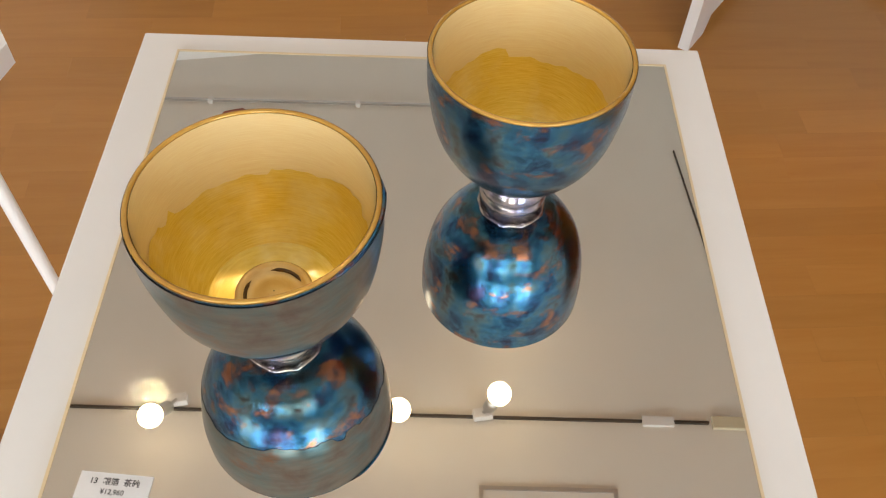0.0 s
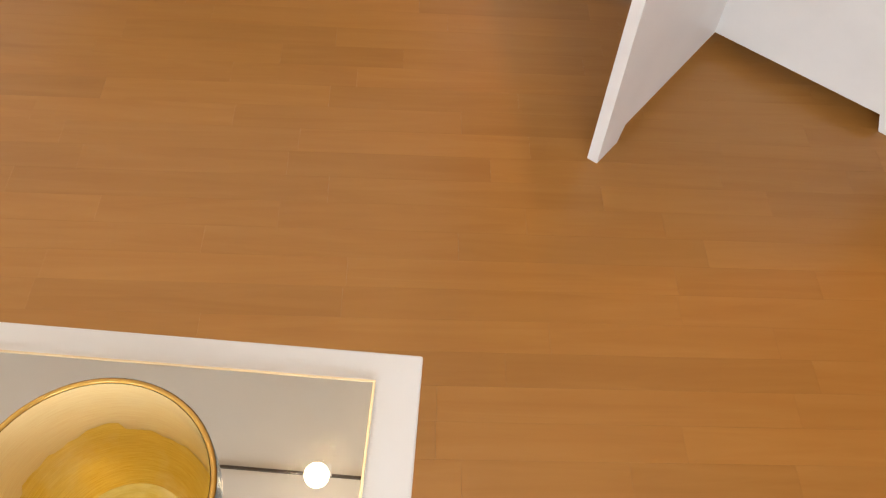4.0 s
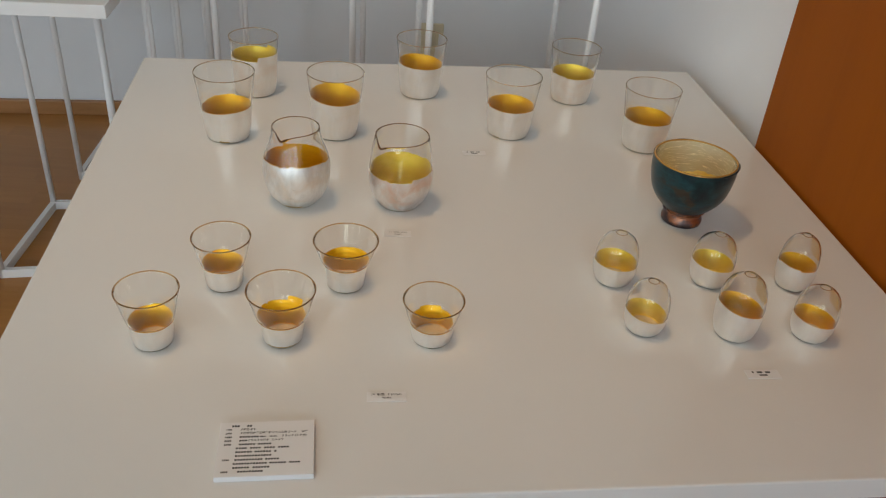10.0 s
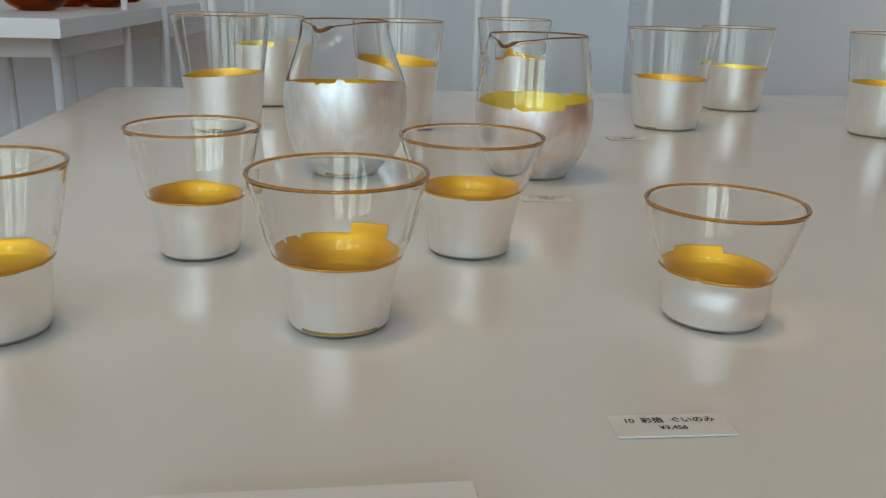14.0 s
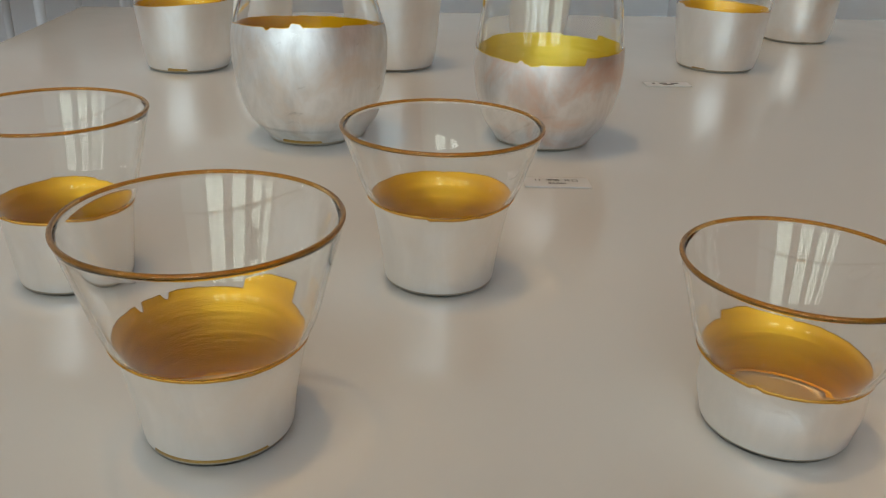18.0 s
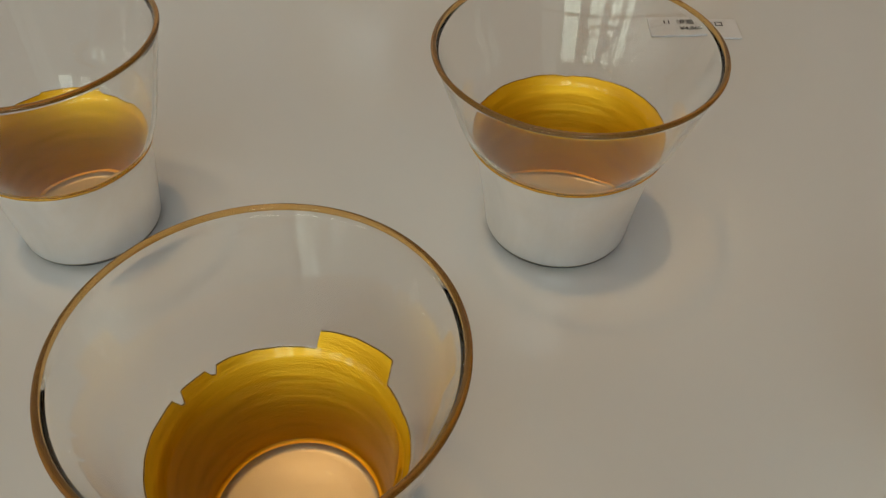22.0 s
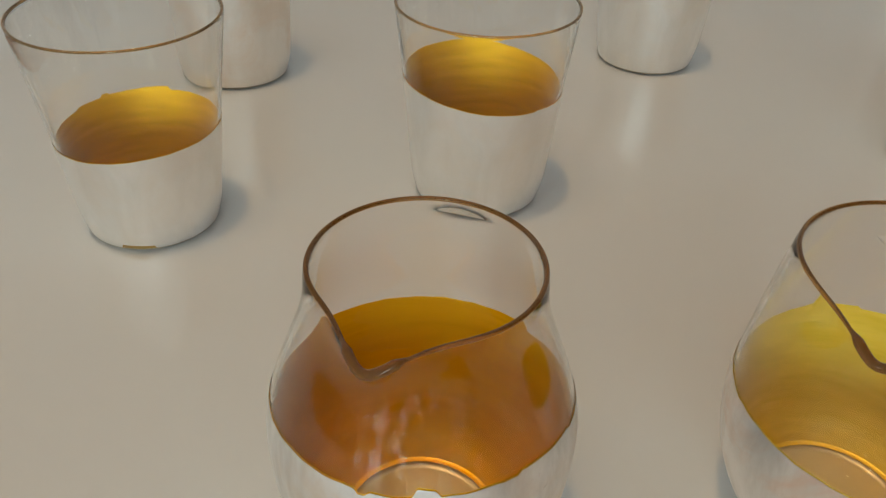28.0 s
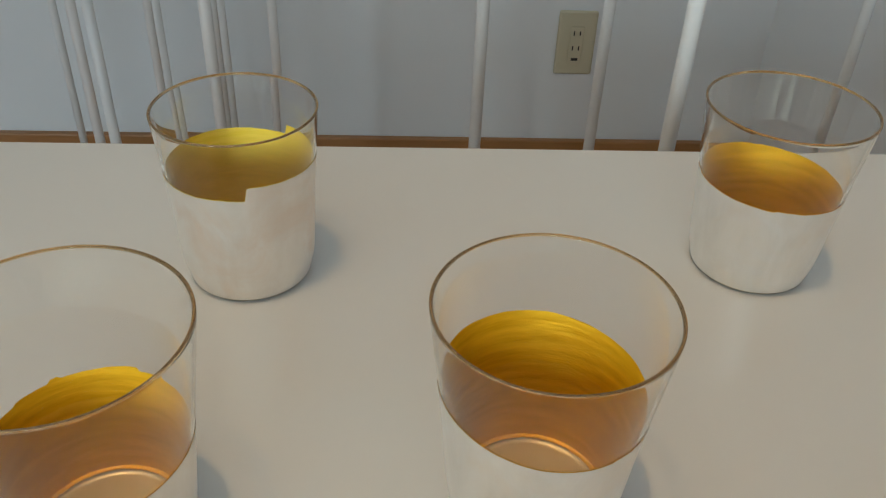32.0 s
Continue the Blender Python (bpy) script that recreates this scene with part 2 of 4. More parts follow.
def iridescent(name, cols, patch, scale, rough, metal=0.85, much=0.56):
    """Lustre glaze: drifting tones with separate patches of a second colour and fine turning lines."""
    m, nt, b = mat(name)
    v = coords(nt)
    f = noise_tex(nt, v, scale, 6.0, 0.62, 0.25)
    n = len(cols)
    col = ramp(nt, f, *[(0.3 + 0.4 * i / (n - 1), c) for i, c in enumerate(cols)])
    spot = noise_tex(nt, coords(nt, (1, 1, 1.3), (0.4, 0.2, 1.0)), scale * 0.9, 5.0, 0.62, 0.15)
    mx = nt.nodes.new("ShaderNodeMixRGB")
    nt.links.new(ramp(nt, spot, (much, (0, 0, 0)), (much + 0.10, (0.85, 0.85, 0.85))), mx.inputs[0])
    nt.links.new(col, mx.inputs[1])
    mx.inputs[2].default_value = (*patch, 1)
    fine = noise_tex(nt, coords(nt, (60, 60, 260)), 1.0, 4.0)
    hs = nt.nodes.new("ShaderNodeHueSaturation")
    mr = node(nt, "ShaderNodeMapRange")
    mr.inputs["To Min"].default_value, mr.inputs["To Max"].default_value = 0.6, 1.4
    nt.links.new(fine, mr.inputs["Value"])
    nt.links.new(mr.outputs[0], hs.inputs["Value"])
    nt.links.new(mx.outputs[0], hs.inputs["Color"])
    nt.links.new(hs.outputs[0], b.inputs["Base Color"])
    b.inputs["Metallic"].default_value, b.inputs["Roughness"].default_value = metal, rough
    b.inputs["Coat Weight"].default_value, b.inputs["Coat Roughness"].default_value = 0.25, 0.12
    bump(nt, b, fine, 0.1, 0.0005)
    return m


M_BLUE = iridescent("iridescent_blue_glaze", [(0.05, 0.025, 0.07), (0.014, 0.065, 0.16), (0.02, 0.15, 0.28), (0.09, 0.18, 0.22), (0.09, 0.06, 0.07)], (0.36, 0.13, 0.05), 50, 0.27, 1.0, 0.545)
M_TEAL = iridescent("dark_teal_glaze", [(0.008, 0.014, 0.022), (0.006, 0.03, 0.040), (0.010, 0.055, 0.070), (0.02, 0.025, 0.028)], (0.05, 0.032, 0.018), 40, 0.3, 0.5, 0.55)
M_FOOT_BLUE = iridescent("iridescent_foot", [(0.2, 0.3, 0.5), (0.35, 0.3, 0.4), (0.5, 0.42, 0.36), (0.2, 0.35, 0.45)], (0.55, 0.5, 0.5), 60, 0.2)
M_FOOT_BRONZE = iridescent("bronze_foot", [(0.06, 0.05, 0.06), (0.12, 0.08, 0.08), (0.10, 0.12, 0.16)], (0.42, 0.16, 0.07), 60, 0.28, 0.85, 0.5)
M_BRONZE = iridescent("bronze_lustre", [(0.13, 0.085, 0.07), (0.15, 0.135, 0.12), (0.105, 0.155, 0.165), (0.06, 0.15, 0.19)], (0.20, 0.09, 0.05), 30, 0.28, 0.95, 0.60)
M_CHIP = plain("dark_red_glaze_chip", (0.16, 0.03, 0.015), 0.36)
M_CREAM = leaf_metal("pale_gilt_interior", (0.92, 0.72, 0.37), (1.0, 0.84, 0.50), 0.33, (0.95, 0.80, 0.48), 1400.0, 0.45, 0.12, 70.0, 0.8)
M_CREAM_GREY = leaf_metal("pale_straw_interior", (0.84, 0.77, 0.54), (0.90, 0.84, 0.63), 0.26, (0.86, 0.76, 0.46), 1400.0, 0.45, 0.03, 70.0, 0.9)
M_CREAM_LOW = leaf_metal("gilt_interior", (0.84, 0.58, 0.08), (1.0, 0.78, 0.20), 0.31, (1.0, 0.90, 0.55), 1400.0, 0.5, 0.14, 70.0, 0.8)
M_RIM_GOLD = leaf_metal("gilt_rim", (0.44, 0.22, 0.036), (0.62, 0.355, 0.082), 0.18, metal=0.35, coat=0.6)
M_WELL = leaf_metal("glossy_gilt_glass", (0.66, 0.42, 0.14), (0.86, 0.66, 0.34), 0.05, metal=0.35)
M_WELL_DARK = plain("well_shade", (0.10, 0.06, 0.03), 0.1, 0.4)
mm, nt, b = mat("mirror_silver")
b.inputs["Base Color"].default_value, b.inputs["Metallic"].default_value, b.inputs["Roughness"].default_value = (0.82, 0.82, 0.77, 1), 1.0, 0.008
M_MIRROR = mm
M_EDGE = plain("mirror_edge_gilt", (0.78, 0.66, 0.46), 0.36, 0.5, relief=0)
mm, nt, b = mat("lit_bulb")
b.inputs["Emission Color"].default_value, b.inputs["Emission Strength"].default_value = (1.0, 0.82, 0.56, 1), 14.0
M_BULB = mm

# ---- mesh helpers ----


def mesh_of(name, bm, material, smooth=False, keep=False):
    if not keep:
        bmesh.ops.recalc_face_normals(bm, faces=bm.faces)
    me = bpy.data.meshes.new(name)
    bm.to_mesh(me)
    bm.free()
    me.materials.append(material)
    if smooth:
        for p in me.polygons:
            p.use_smooth = True
    return me


def part(name, bm, material, parent=None, label="", smooth=False, keep=False):
    ob = new(name, mesh_of(name, bm, material, smooth, keep) if isinstance(bm, bmesh.types.BMesh) else bm)
    if parent is not None:
        ob.parent = parent
    if label:
        ob["label"] = label
    return ob


def thing(name, m, label, category, group="", kind=""):
    ob = new(name)
    ob.empty_display_size = 0.05
    ob.matrix_world = m
    return tagged(ob, label, category, group, kind)


def box(x0, x1, y0, y1, z0, z1, bev=0.0, seg=2, bm=None):
    bm = bm or bmesh.new()
    r = bmesh.ops.create_cube(bm, size=1.0, matrix=Matrix.Translation(((x0 + x1) / 2, (y0 + y1) / 2, (z0 + z1) / 2)) @ Matrix.Diagonal((x1 - x0, y1 - y0, z1 - z0, 1)))
    if bev:
        es = {e for v in r["verts"] for e in v.link_edges}
        bmesh.ops.bevel(bm, geom=list(es), offset=bev, segments=seg, profile=0.5, affect="EDGES")
    return bm


def rod(p, q, r, n=12, bm=None):
    bm = bm or bmesh.new()
    p, q = Vector(p), Vector(q)
    d = q - p
    m = Matrix.Translation((p + q) / 2) @ d.to_track_quat("Z", "Y").to_matrix().to_4x4()
    bmesh.ops.create_cone(bm, cap_ends=True, segments=n, radius1=r, radius2=r, depth=d.length, matrix=m)
    return bm


def spline(pts, n):
    """A smooth run of points through pts (Catmull-Rom)."""
    pts = [np.array(p, float) for p in pts]
    full = [2 * pts[0] - pts[1], *pts, 2 * pts[-1] - pts[-2]]
    out = []
    for i in range(1, len(full) - 2):
        a, b_, c, d = full[i - 1:i + 3]
        for k in range(n):
            t = k / n
            out.append(0.5 * (2 * b_ + (c - a) * t + (2 * a - 5 * b_ + 4 * c - d) * t * t + (3 * b_ - a - 3 * c + d) * t ** 3))
    out.append(pts[-1])
    return out


def lathe(profile, n=56, warp=None, bm=None, cap=False):
    """Turns a profile of (r, z) about z; warp(angle, r, z) may move points."""
    bm = bm or bmesh.new()
    rings = []
    for r, z in profile:
        ring = []
        for i in range(n):
            a = 2 * math.pi * i / n
            x, y, zz = (r * math.cos(a), r * math.sin(a), z) if warp is None else warp(a, r, z)
            ring.append(bm.verts.new((x, y, zz)))
        rings.append(ring)
    for lo, hi in zip(rings, rings[1:]):
        for i in range(n):
            bm.faces.new((lo[i], lo[(i + 1) % n], hi[(i + 1) % n], hi[i]))
    if cap:
        bm.faces.new(rings[0])
        bm.faces.new(rings[-1])
    return bm


def radius_at(prof, z):
    zs = [p[1] for p in prof]
    rs = [p[0] for p in prof]
    return float(np.interp(z, zs, rs))


def ring_tube(path, r, n=8, bm=None):
    """A round bead along a closed run of points."""
    bm = bm or bmesh.new()
    k = len(path)
    rings = []
    for i in range(k):
        p = Vector(path[i])
        d = (Vector(path[(i + 1) % k]) - Vector(path[i - 1])).normalized()
        up = Vector((0, 0, 1))
        s = d.cross(up).normalized()
        u = s.cross(d)
        rings.append([bm.verts.new(p + r * (math.cos(2 * math.pi * j / n) * s + math.sin(2 * math.pi * j / n) * u)) for j in range(n)])
    for i in range(k):
        a, c = rings[i], rings[(i + 1) % k]
        for j in range(n):
            bm.faces.new((a[j], a[(j + 1) % n], c[(j + 1) % n], c[j]))
    return bm


def band(pts, r, n=8):
    """An open round bead along pts, drawn out to points at its ends."""
    bm = bmesh.new()
    rings = []
    for i, p in enumerate(pts):
        p = Vector(p)
        d = (Vector(pts[min(i + 1, len(pts) - 1)]) - Vector(pts[max(i - 1, 0)])).normalized()
        s_ = d.cross(Vector((0, 0, 1))).normalized()
        u = s_.cross(d)
        q = r * max(0.12, min(1.0, min(i, len(pts) - 1 - i) / 3))
        rings.append([bm.verts.new(p + q * (math.cos(2 * math.pi * j / n) * s_ + math.sin(2 * math.pi * j / n) * u)) for j in range(n)])
    for a, c in zip(rings, rings[1:]):
        for j in range(n):
            bm.faces.new((a[j], a[(j + 1) % n], c[(j + 1) % n], c[j]))
    return bm


def wavy_edge(seed, amp, tilt=(0, 0), steps=()):
    """Height of a leaf's upper edge by angle: a tilt, fine tears, and steps (from, to, rise) in degrees."""
    rnd = random.Random(seed)
    ph = [rnd.uniform(0, 6.28) for _ in range(5)]
    nicks = [(rnd.uniform(0, 360), rnd.uniform(2, 6), rnd.uniform(-1, 0.6)) for _ in range(7)]

    def f(a):
        h = 0.5 * math.sin(2 * a + ph[0]) + 0.35 * math.sin(5 * a + ph[1]) + 0.2 * math.sin(13 * a + ph[2]) + 0.15 * math.sin(29 * a + ph[3])
        g = math.degrees(a)
        for c, w, d in nicks:
            if abs((g - c + 180) % 360 - 180) < w:
                h += d * 0.9
        h = amp * h + tilt[1] * math.cos(a - radians(tilt[0]))
        for a0, a1, rise in steps:
            span, d = (a1 - a0) % 360, (g - a0) % 360
            if d < span:
                h += rise * (1 - 0.25 * d / span)
        return h
    return f


def leaf_shell(prof, z0, z1, edge, off, n=180, rows=14, warp=None, low=None, lip=0.0, floor_r=0.0):
    """A skin on a vessel's outside from z0 up to the torn edge near z1."""
    bm = bmesh.new()
    grid = []
    if floor_r:
        r = (radius_at(prof, z0) + off) * floor_r
        grid.append([bm.verts.new((r * math.cos(2 * math.pi * i / n), r * math.sin(2 * math.pi * i / n), z0)) for i in range(n)])
    tops = [z1 + edge(2 * math.pi * i / n) for i in range(n)]
    feet = [z0 + (low(2 * math.pi * i / n) if low else 0.0) for i in range(n)]
    zb, zt = max(feet) + 0.0003, min(tops) - 0.0003
    rise = [[f + (zb - f) * q for f in feet] for q in (0.25, 0.5, 0.75)]
    for zs in (feet, *rise, *[[zb + (zt - zb) * k / rows] * n for k in range(rows + 1)], tops):
        ring = []
        for i in range(n):
            a, z = 2 * math.pi * i / n, zs[i]
            r = radius_at(prof, z) + off
            p = (r * math.cos(a), r * math.sin(a), z) if warp is None else warp(a, r, z)
            ring.append(bm.verts.new(p))
        grid.append(ring)
    if lip:
        ring = []
        for i in range(n):
            a = 2 * math.pi * i / n
            z = z1 + edge(a)
            r = radius_at(prof, z) + lip
            p = (r * math.cos(a), r * math.sin(a), z - 0.0004) if warp is None else warp(a, r, z - 0.0004)
            ring.append(bm.verts.new(p))
        grid.append(ring)
    for lo, hi in zip(grid, grid[1:]):
        for i in range(n):
            bm.faces.new((lo[i], lo[(i + 1) % n], hi[(i + 1) % n], hi[i]))
    return bm


def arc_shell(prof, z0, z1, a0, a1, off, n=40, rows=10):
    """A curved patch on a vessel between two heights and two angles, with rounded corners."""
    bm = bmesh.new()
    grid = []
    for j in range(rows + 1):
        z = z0 + (z1 - z0) * j / rows
        k = math.sqrt(max(0.05, 1 - (2 * j / rows - 1) ** 4))
        mid, half = (a0 + a1) / 2, (a1 - a0) / 2 * k
        r = radius_at(prof, z) + off
        grid.append([bm.verts.new((r * math.cos(radians(mid + half * (2 * i / n - 1))), r * math.sin(radians(mid + half * (2 * i / n - 1))), z)) for i in range(n + 1)])
    for lo, hi in zip(grid, grid[1:]):
        for i in range(n):
            bm.faces.new((lo[i], lo[i + 1], hi[i + 1], hi[i]))
    return bm


def edge_strip(prof, z1, edge, w, n=180):
    """A thin raised line along a leaf's torn edge."""
    bm = bmesh.new()
    rings = []
    for dz, off in ((-w, 0.0001), (-w * 0.5, 0.0003), (0.0, 0.0003), (w * 0.4, -0.00005)):
        ring = []
        for i in range(n):
            a = 2 * math.pi * i / n
            z = z1 + edge(a) + dz
            r = radius_at(prof, z) + off
            ring.append(bm.verts.new((r * math.cos(a), r * math.sin(a), z)))
        rings.append(ring)
    for lo, hi in zip(rings, rings[1:]):
        for i in range(n):
            bm.faces.new((lo[i], lo[(i + 1) % n], hi[(i + 1) % n], hi[i]))
    return bm


def inset(prof, d):
    """A profile moved inwards along its normals; d(z) is the thickness."""
    out = []
    for i, (r, z) in enumerate(prof):
        (ra, za), (rc, zc) = prof[max(i - 1, 0)], prof[min(i + 1, len(prof) - 1)]
        tr, tz = rc - ra, zc - za
        ln = math.hypot(tr, tz) or 1.0
        out.append((r - tz / ln * d(z), z + tr / ln * d(z)))
    return out


def glass_solid(outer, wall, base, bead=0.52):
    """Profiles of a blown vessel that close on one another: outside, rounded rim, inside with a thick base."""
    rr, h = outer[-1]
    low = h * 0.4
    inner = [p for p in inset(outer, lambda z: wall * (1 + 0.5 * max(0.0, 1 - z / low))) if base + 0.0022 < p[1] < h - wall * 0.6 and p[0] > 0.002]
    ri = inner[0][0]
    (rc, zc) = rr - wall * 0.5, h - wall * 0.4
    rim = [(rc + wall * bead * math.cos(radians(g)), zc + wall * bead * math.sin(radians(g))) for g in range(-30, 211, 24)]
    floor_in = [(0.0006, base), (ri * 0.6, base + 0.0001), (ri * 0.84, base + 0.0005), (ri * 0.955, base + 0.0012)]
    outside = [(0.0006, outer[0][1] + 0.0004), *[p for p in outer if p[1] < h - wall * 0.7], rim[0]]
    inside = [rim[-1], *reversed(inner), *reversed(floor_in)]
    return outside, rim, inside


def vessel(name, m, outer, wall, leaf_z, seed, label, category, group, gold=None, silver=None, rim=None, amp=0.0003, warp=None, tilt=(0, 0), steps=(), marks=(), base=0.0044, line=False):
    """Blown glass with a band of leaf on its outside: silver from without, gold through the glass; marks are bare spots
    at the foot, on the second cup also a painted glow.
    """
    ob = thing(name, m, label, category, group)
    outside, bead, inside = glass_solid(outer, wall, base)
    body = part("glass_body", lathe(inside, 96, warp, lathe(outside, 96, warp)), M_GLASS, ob, "thick clear blown glass", True, True)
    body.visible_shadow = False
    # rim tint paints the gold light that clear glass carries up
    part("rim", lathe(bead, 96, warp), rim or M_RIM, ob, "fire-polished rim tinted for leaf light piped up the wall", True, True)
    edge = wavy_edge(seed, amp, tilt, steps)
    bare = wavy_edge(seed + 500, 0.00004, (0, 0), marks)
    part("gold_lining", leaf_shell(outer, 0.0034, leaf_z + 0.0002, edge, -0.00022, warp=warp, floor_r=0.92), gold or M_GOLD, ob, "gold leaf seen through the glass", True)
    # added pale disc: paints the light a clear base and foot let through
    part("base_disc", lathe([(0.0004, 0.0010), (outer[0][0] * 0.9, 0.0010), (radius_at(outer, 0.0014) - 0.0004, 0.0014), (radius_at(outer, 0.0033) - 0.00035, 0.0033)], 64), M_BASE, ob, "pale disc standing in for light through the thick glass base", True)
    # added strip: paints the gold that thick glass refracts along the leaf
    if line:
        part("leaf_edge", edge_strip(outer, leaf_z, edge, 0.0008), M_EDGE_AMBER, ob, "added amber line imitating gold refracted at the leaf edge", True)
    if marks:
        part("bare_foot", leaf_shell(outer, 0.0019, 0.006, lambda a: 0.0, -0.0001, rows=3, warp=warp), M_MARK, ob, "brown gilt showing at the foot", True)
    part("silver_band", leaf_shell(outer, 0.0020, leaf_z, edge, 0.00012, warp=warp, low=lambda a: max(0.0, bare(a))), silver or M_SILVER, ob, "silver leaf with a torn upper edge", True)
    return ob


# ---- structure ----
T = 0.12


def struct(name, bm, material, label, category):
    return tagged(part(name, bm, material), label, category, kind="structure")


floor = struct("floor", box(X0 - T, X1 + T, Y0 - T, Y1 + T, -0.1, -0.006), M_FLOOR, "warm brown wood strip floor with varied tones", "floor")
struct("ceiling", box(X0 - T, X1 + T, Y0 - T, Y1 + T, CEIL, CEIL + 0.1), M_CEIL, "plain off-white painted ceiling", "ceiling")
struct("wall_north", box(X0 - T, X1 + T, Y1, Y1 + T, -0.004, CEIL), M_WALL, "light grey painted wall behind the display table", "wall")
struct("wall_east", box(X1, X1 + T, Y0 - T, Y1, -0.004, CEIL), M_WALL, "light grey painted side wall", "wall")
struct("wall_west", box(X0 - T, X0, Y0 - T, Y1, -0.004, CEIL), M_WALL, "light grey painted side wall", "wall")
# window wall behind the visitor: piers, sill and head round three tall openings
WINS = [(-4.65, -3.65), (-3.2, -2.2), (-1.75, -0.75), (-0.3, 0.7)]
SILL, HEAD = 0.78, 2.1
bm = box(X0, X1, Y0 - T, Y0, -0.004, SILL)
box(X0, X1, Y0 - T, Y0, HEAD, CEIL, bm=bm)
edges = [X0, *[v for w in WINS for v in w], X1]
for a, c in zip(edges[::2], edges[1::2]):
    box(a, c, Y0 - T, Y0, SILL, HEAD, bm=bm)
struct("wall_south", bm, M_WALL, "painted wall with four tall window openings", "wall")
for i, (a, c) in enumerate(WINS):
    win = tagged(new(f"window_{i + 1}"), "tall white framed window letting in daylight", "window", kind="structure")
    f = 0.05
    mid = (a + c) / 2
    for x0, x1, z0, z1 in ((a, a + f, SILL, HEAD), (c - f, c, SILL, HEAD), (a + f, c - f, SILL, SILL + f), (a + f, c - f, HEAD - f, HEAD), (mid - 0.025, mid + 0.025, SILL + f, HEAD - f)):
        part("window_frame", box(x0, x1, Y0 - 0.09, Y0 - 0.03, z0, z1, 0.004), M_WHITE_SATIN, win)
    for x0, x1 in ((a + f, mid - 0.025), (mid + 0.025, c - f)):
        ob = part("pane", box(x0, x1, Y0 - 0.065, Y0 - 0.06, SILL + f, HEAD - f), M_PANE, win)
        ob.visible_shadow = False
    area_lamp("window_daylight", look((mid, Y0 - 0.11, (SILL + HEAD) / 2), (mid, 0, (SILL + HEAD) / 2 - 0.4)), c - a, HEAD - SILL, 74, (0.74, 0.88, 1.0))
struct("baseboard", box(X0, X1, Y1 - 0.015, Y1, 0.0, 0.042, 0.003), M_SKIRT, "brown wooden skirting board along the wall", "baseboard")

# ---- large display table ----
W, D, TH = 0.9, 0.893, 0.024
table = thing("display_table", pose(0, 0, 0), "white lacquered square display table on crossed boards", "table")
part("tabletop", box(0, W, -D, 0, TOP - TH, TOP, 0.0015), M_WHITE, table)
CX, CY, HALF, LIFT = W / 2, -D / 2, 0.448, 0.036


def cross_board(th, parent):
    h = TOP - TH
    xs = [(-HALF, 0), (-HALF, h), (HALF, h), (HALF, 0), (HALF - 0.07, 0), (HALF - 0.085, LIFT), (-HALF + 0.085, LIFT), (-HALF + 0.07, 0)]
    bm = bmesh.new()
    front = [bm.verts.new((x, -th / 2, z)) for x, z in xs]
    back = [bm.verts.new((x, th / 2, z)) for x, z in xs]
    bm.faces.new(front)
    bm.faces.new(back[::-1])
    for i in range(len(xs)):
        j = (i + 1) % len(xs)
        bm.faces.new((front[i], back[i], back[j], front[j]))
    ob = part("leg_board", bm, M_WHITE_SATIN, parent, "white painted board with cut-out feet")
    return ob


for ang in (45, -45):
    ob = cross_board(0.021, table)
    ob.matrix_basis = pose(CX, CY, 0 if ang > 0 else 0.0005, 0, 0, ang)
    if ang < 0:
        crack = random.Random(8)
        for k in range(9):
            z = 0.50 - 0.021 * k + crack.uniform(-0.004, 0.004)
            x = HALF - 0.062 + 0.0006 * k + crack.uniform(-0.001, 0.001)
            chip = part("paint_chip", box(x - 0.0009, x + 0.0009, -0.0112, -0.0104, z - crack.uniform(0.002, 0.007), z + 0.002), M_SLOT, table, "dark chip in the white paint")
            chip.matrix_basis = ob.matrix_basis

# ---- wood panel on the side wall ----
PX = X1 - 0.02
panel = thing("wood_door", pose(0, 0, 0), "tall orange-brown veneered wood door beside the table", "door")
part("door_leaf", box(PX, X1 - 0.002, -1.9, -0.275, 0.0, 0.866, 0.001), M_PANEL, panel)
part("door_leaf", box(PX, X1 - 0.002, -1.9, -0.275, 0.868, 2.05, 0.001), M_PANEL, panel)


def outlet(m, slots, label):
    o = thing("wall_outlet", m, label, "outlet")
    part("cover_plate", box(-0.035, 0.035, -0.007, 0.0, -0.06, 0.06, 0.004, 3), M_PLATE, o)
    part("socket_insert", box(-0.012, 0.012, -0.0095, -0.007, -0.037, 0.032, 0.001), M_PLATE, o, "pale insert")
    for z in slots:
        for x in (-0.0055, 0.0055):
            part("slot", box(x - 0.0012, x + 0.0012, -0.0101, -0.0093, z - 0.004, z + 0.004), M_SLOT, o)
    part("mark", box(-0.006, 0.006, -0.0101, -0.0093, -0.032, -0.027), M_SLOT, o)
    return o


outlet(pose(0.570, Y1, 0.238), (0.02, -0.008), "cream plastic double wall outlet above the skirting")
outlet(pose(PX, -0.750, 0.236) @ pose(0, 0, 0, 0, 0, -90), (0.025, 0.0, -0.02), "cream plastic double outlet on the wood door")


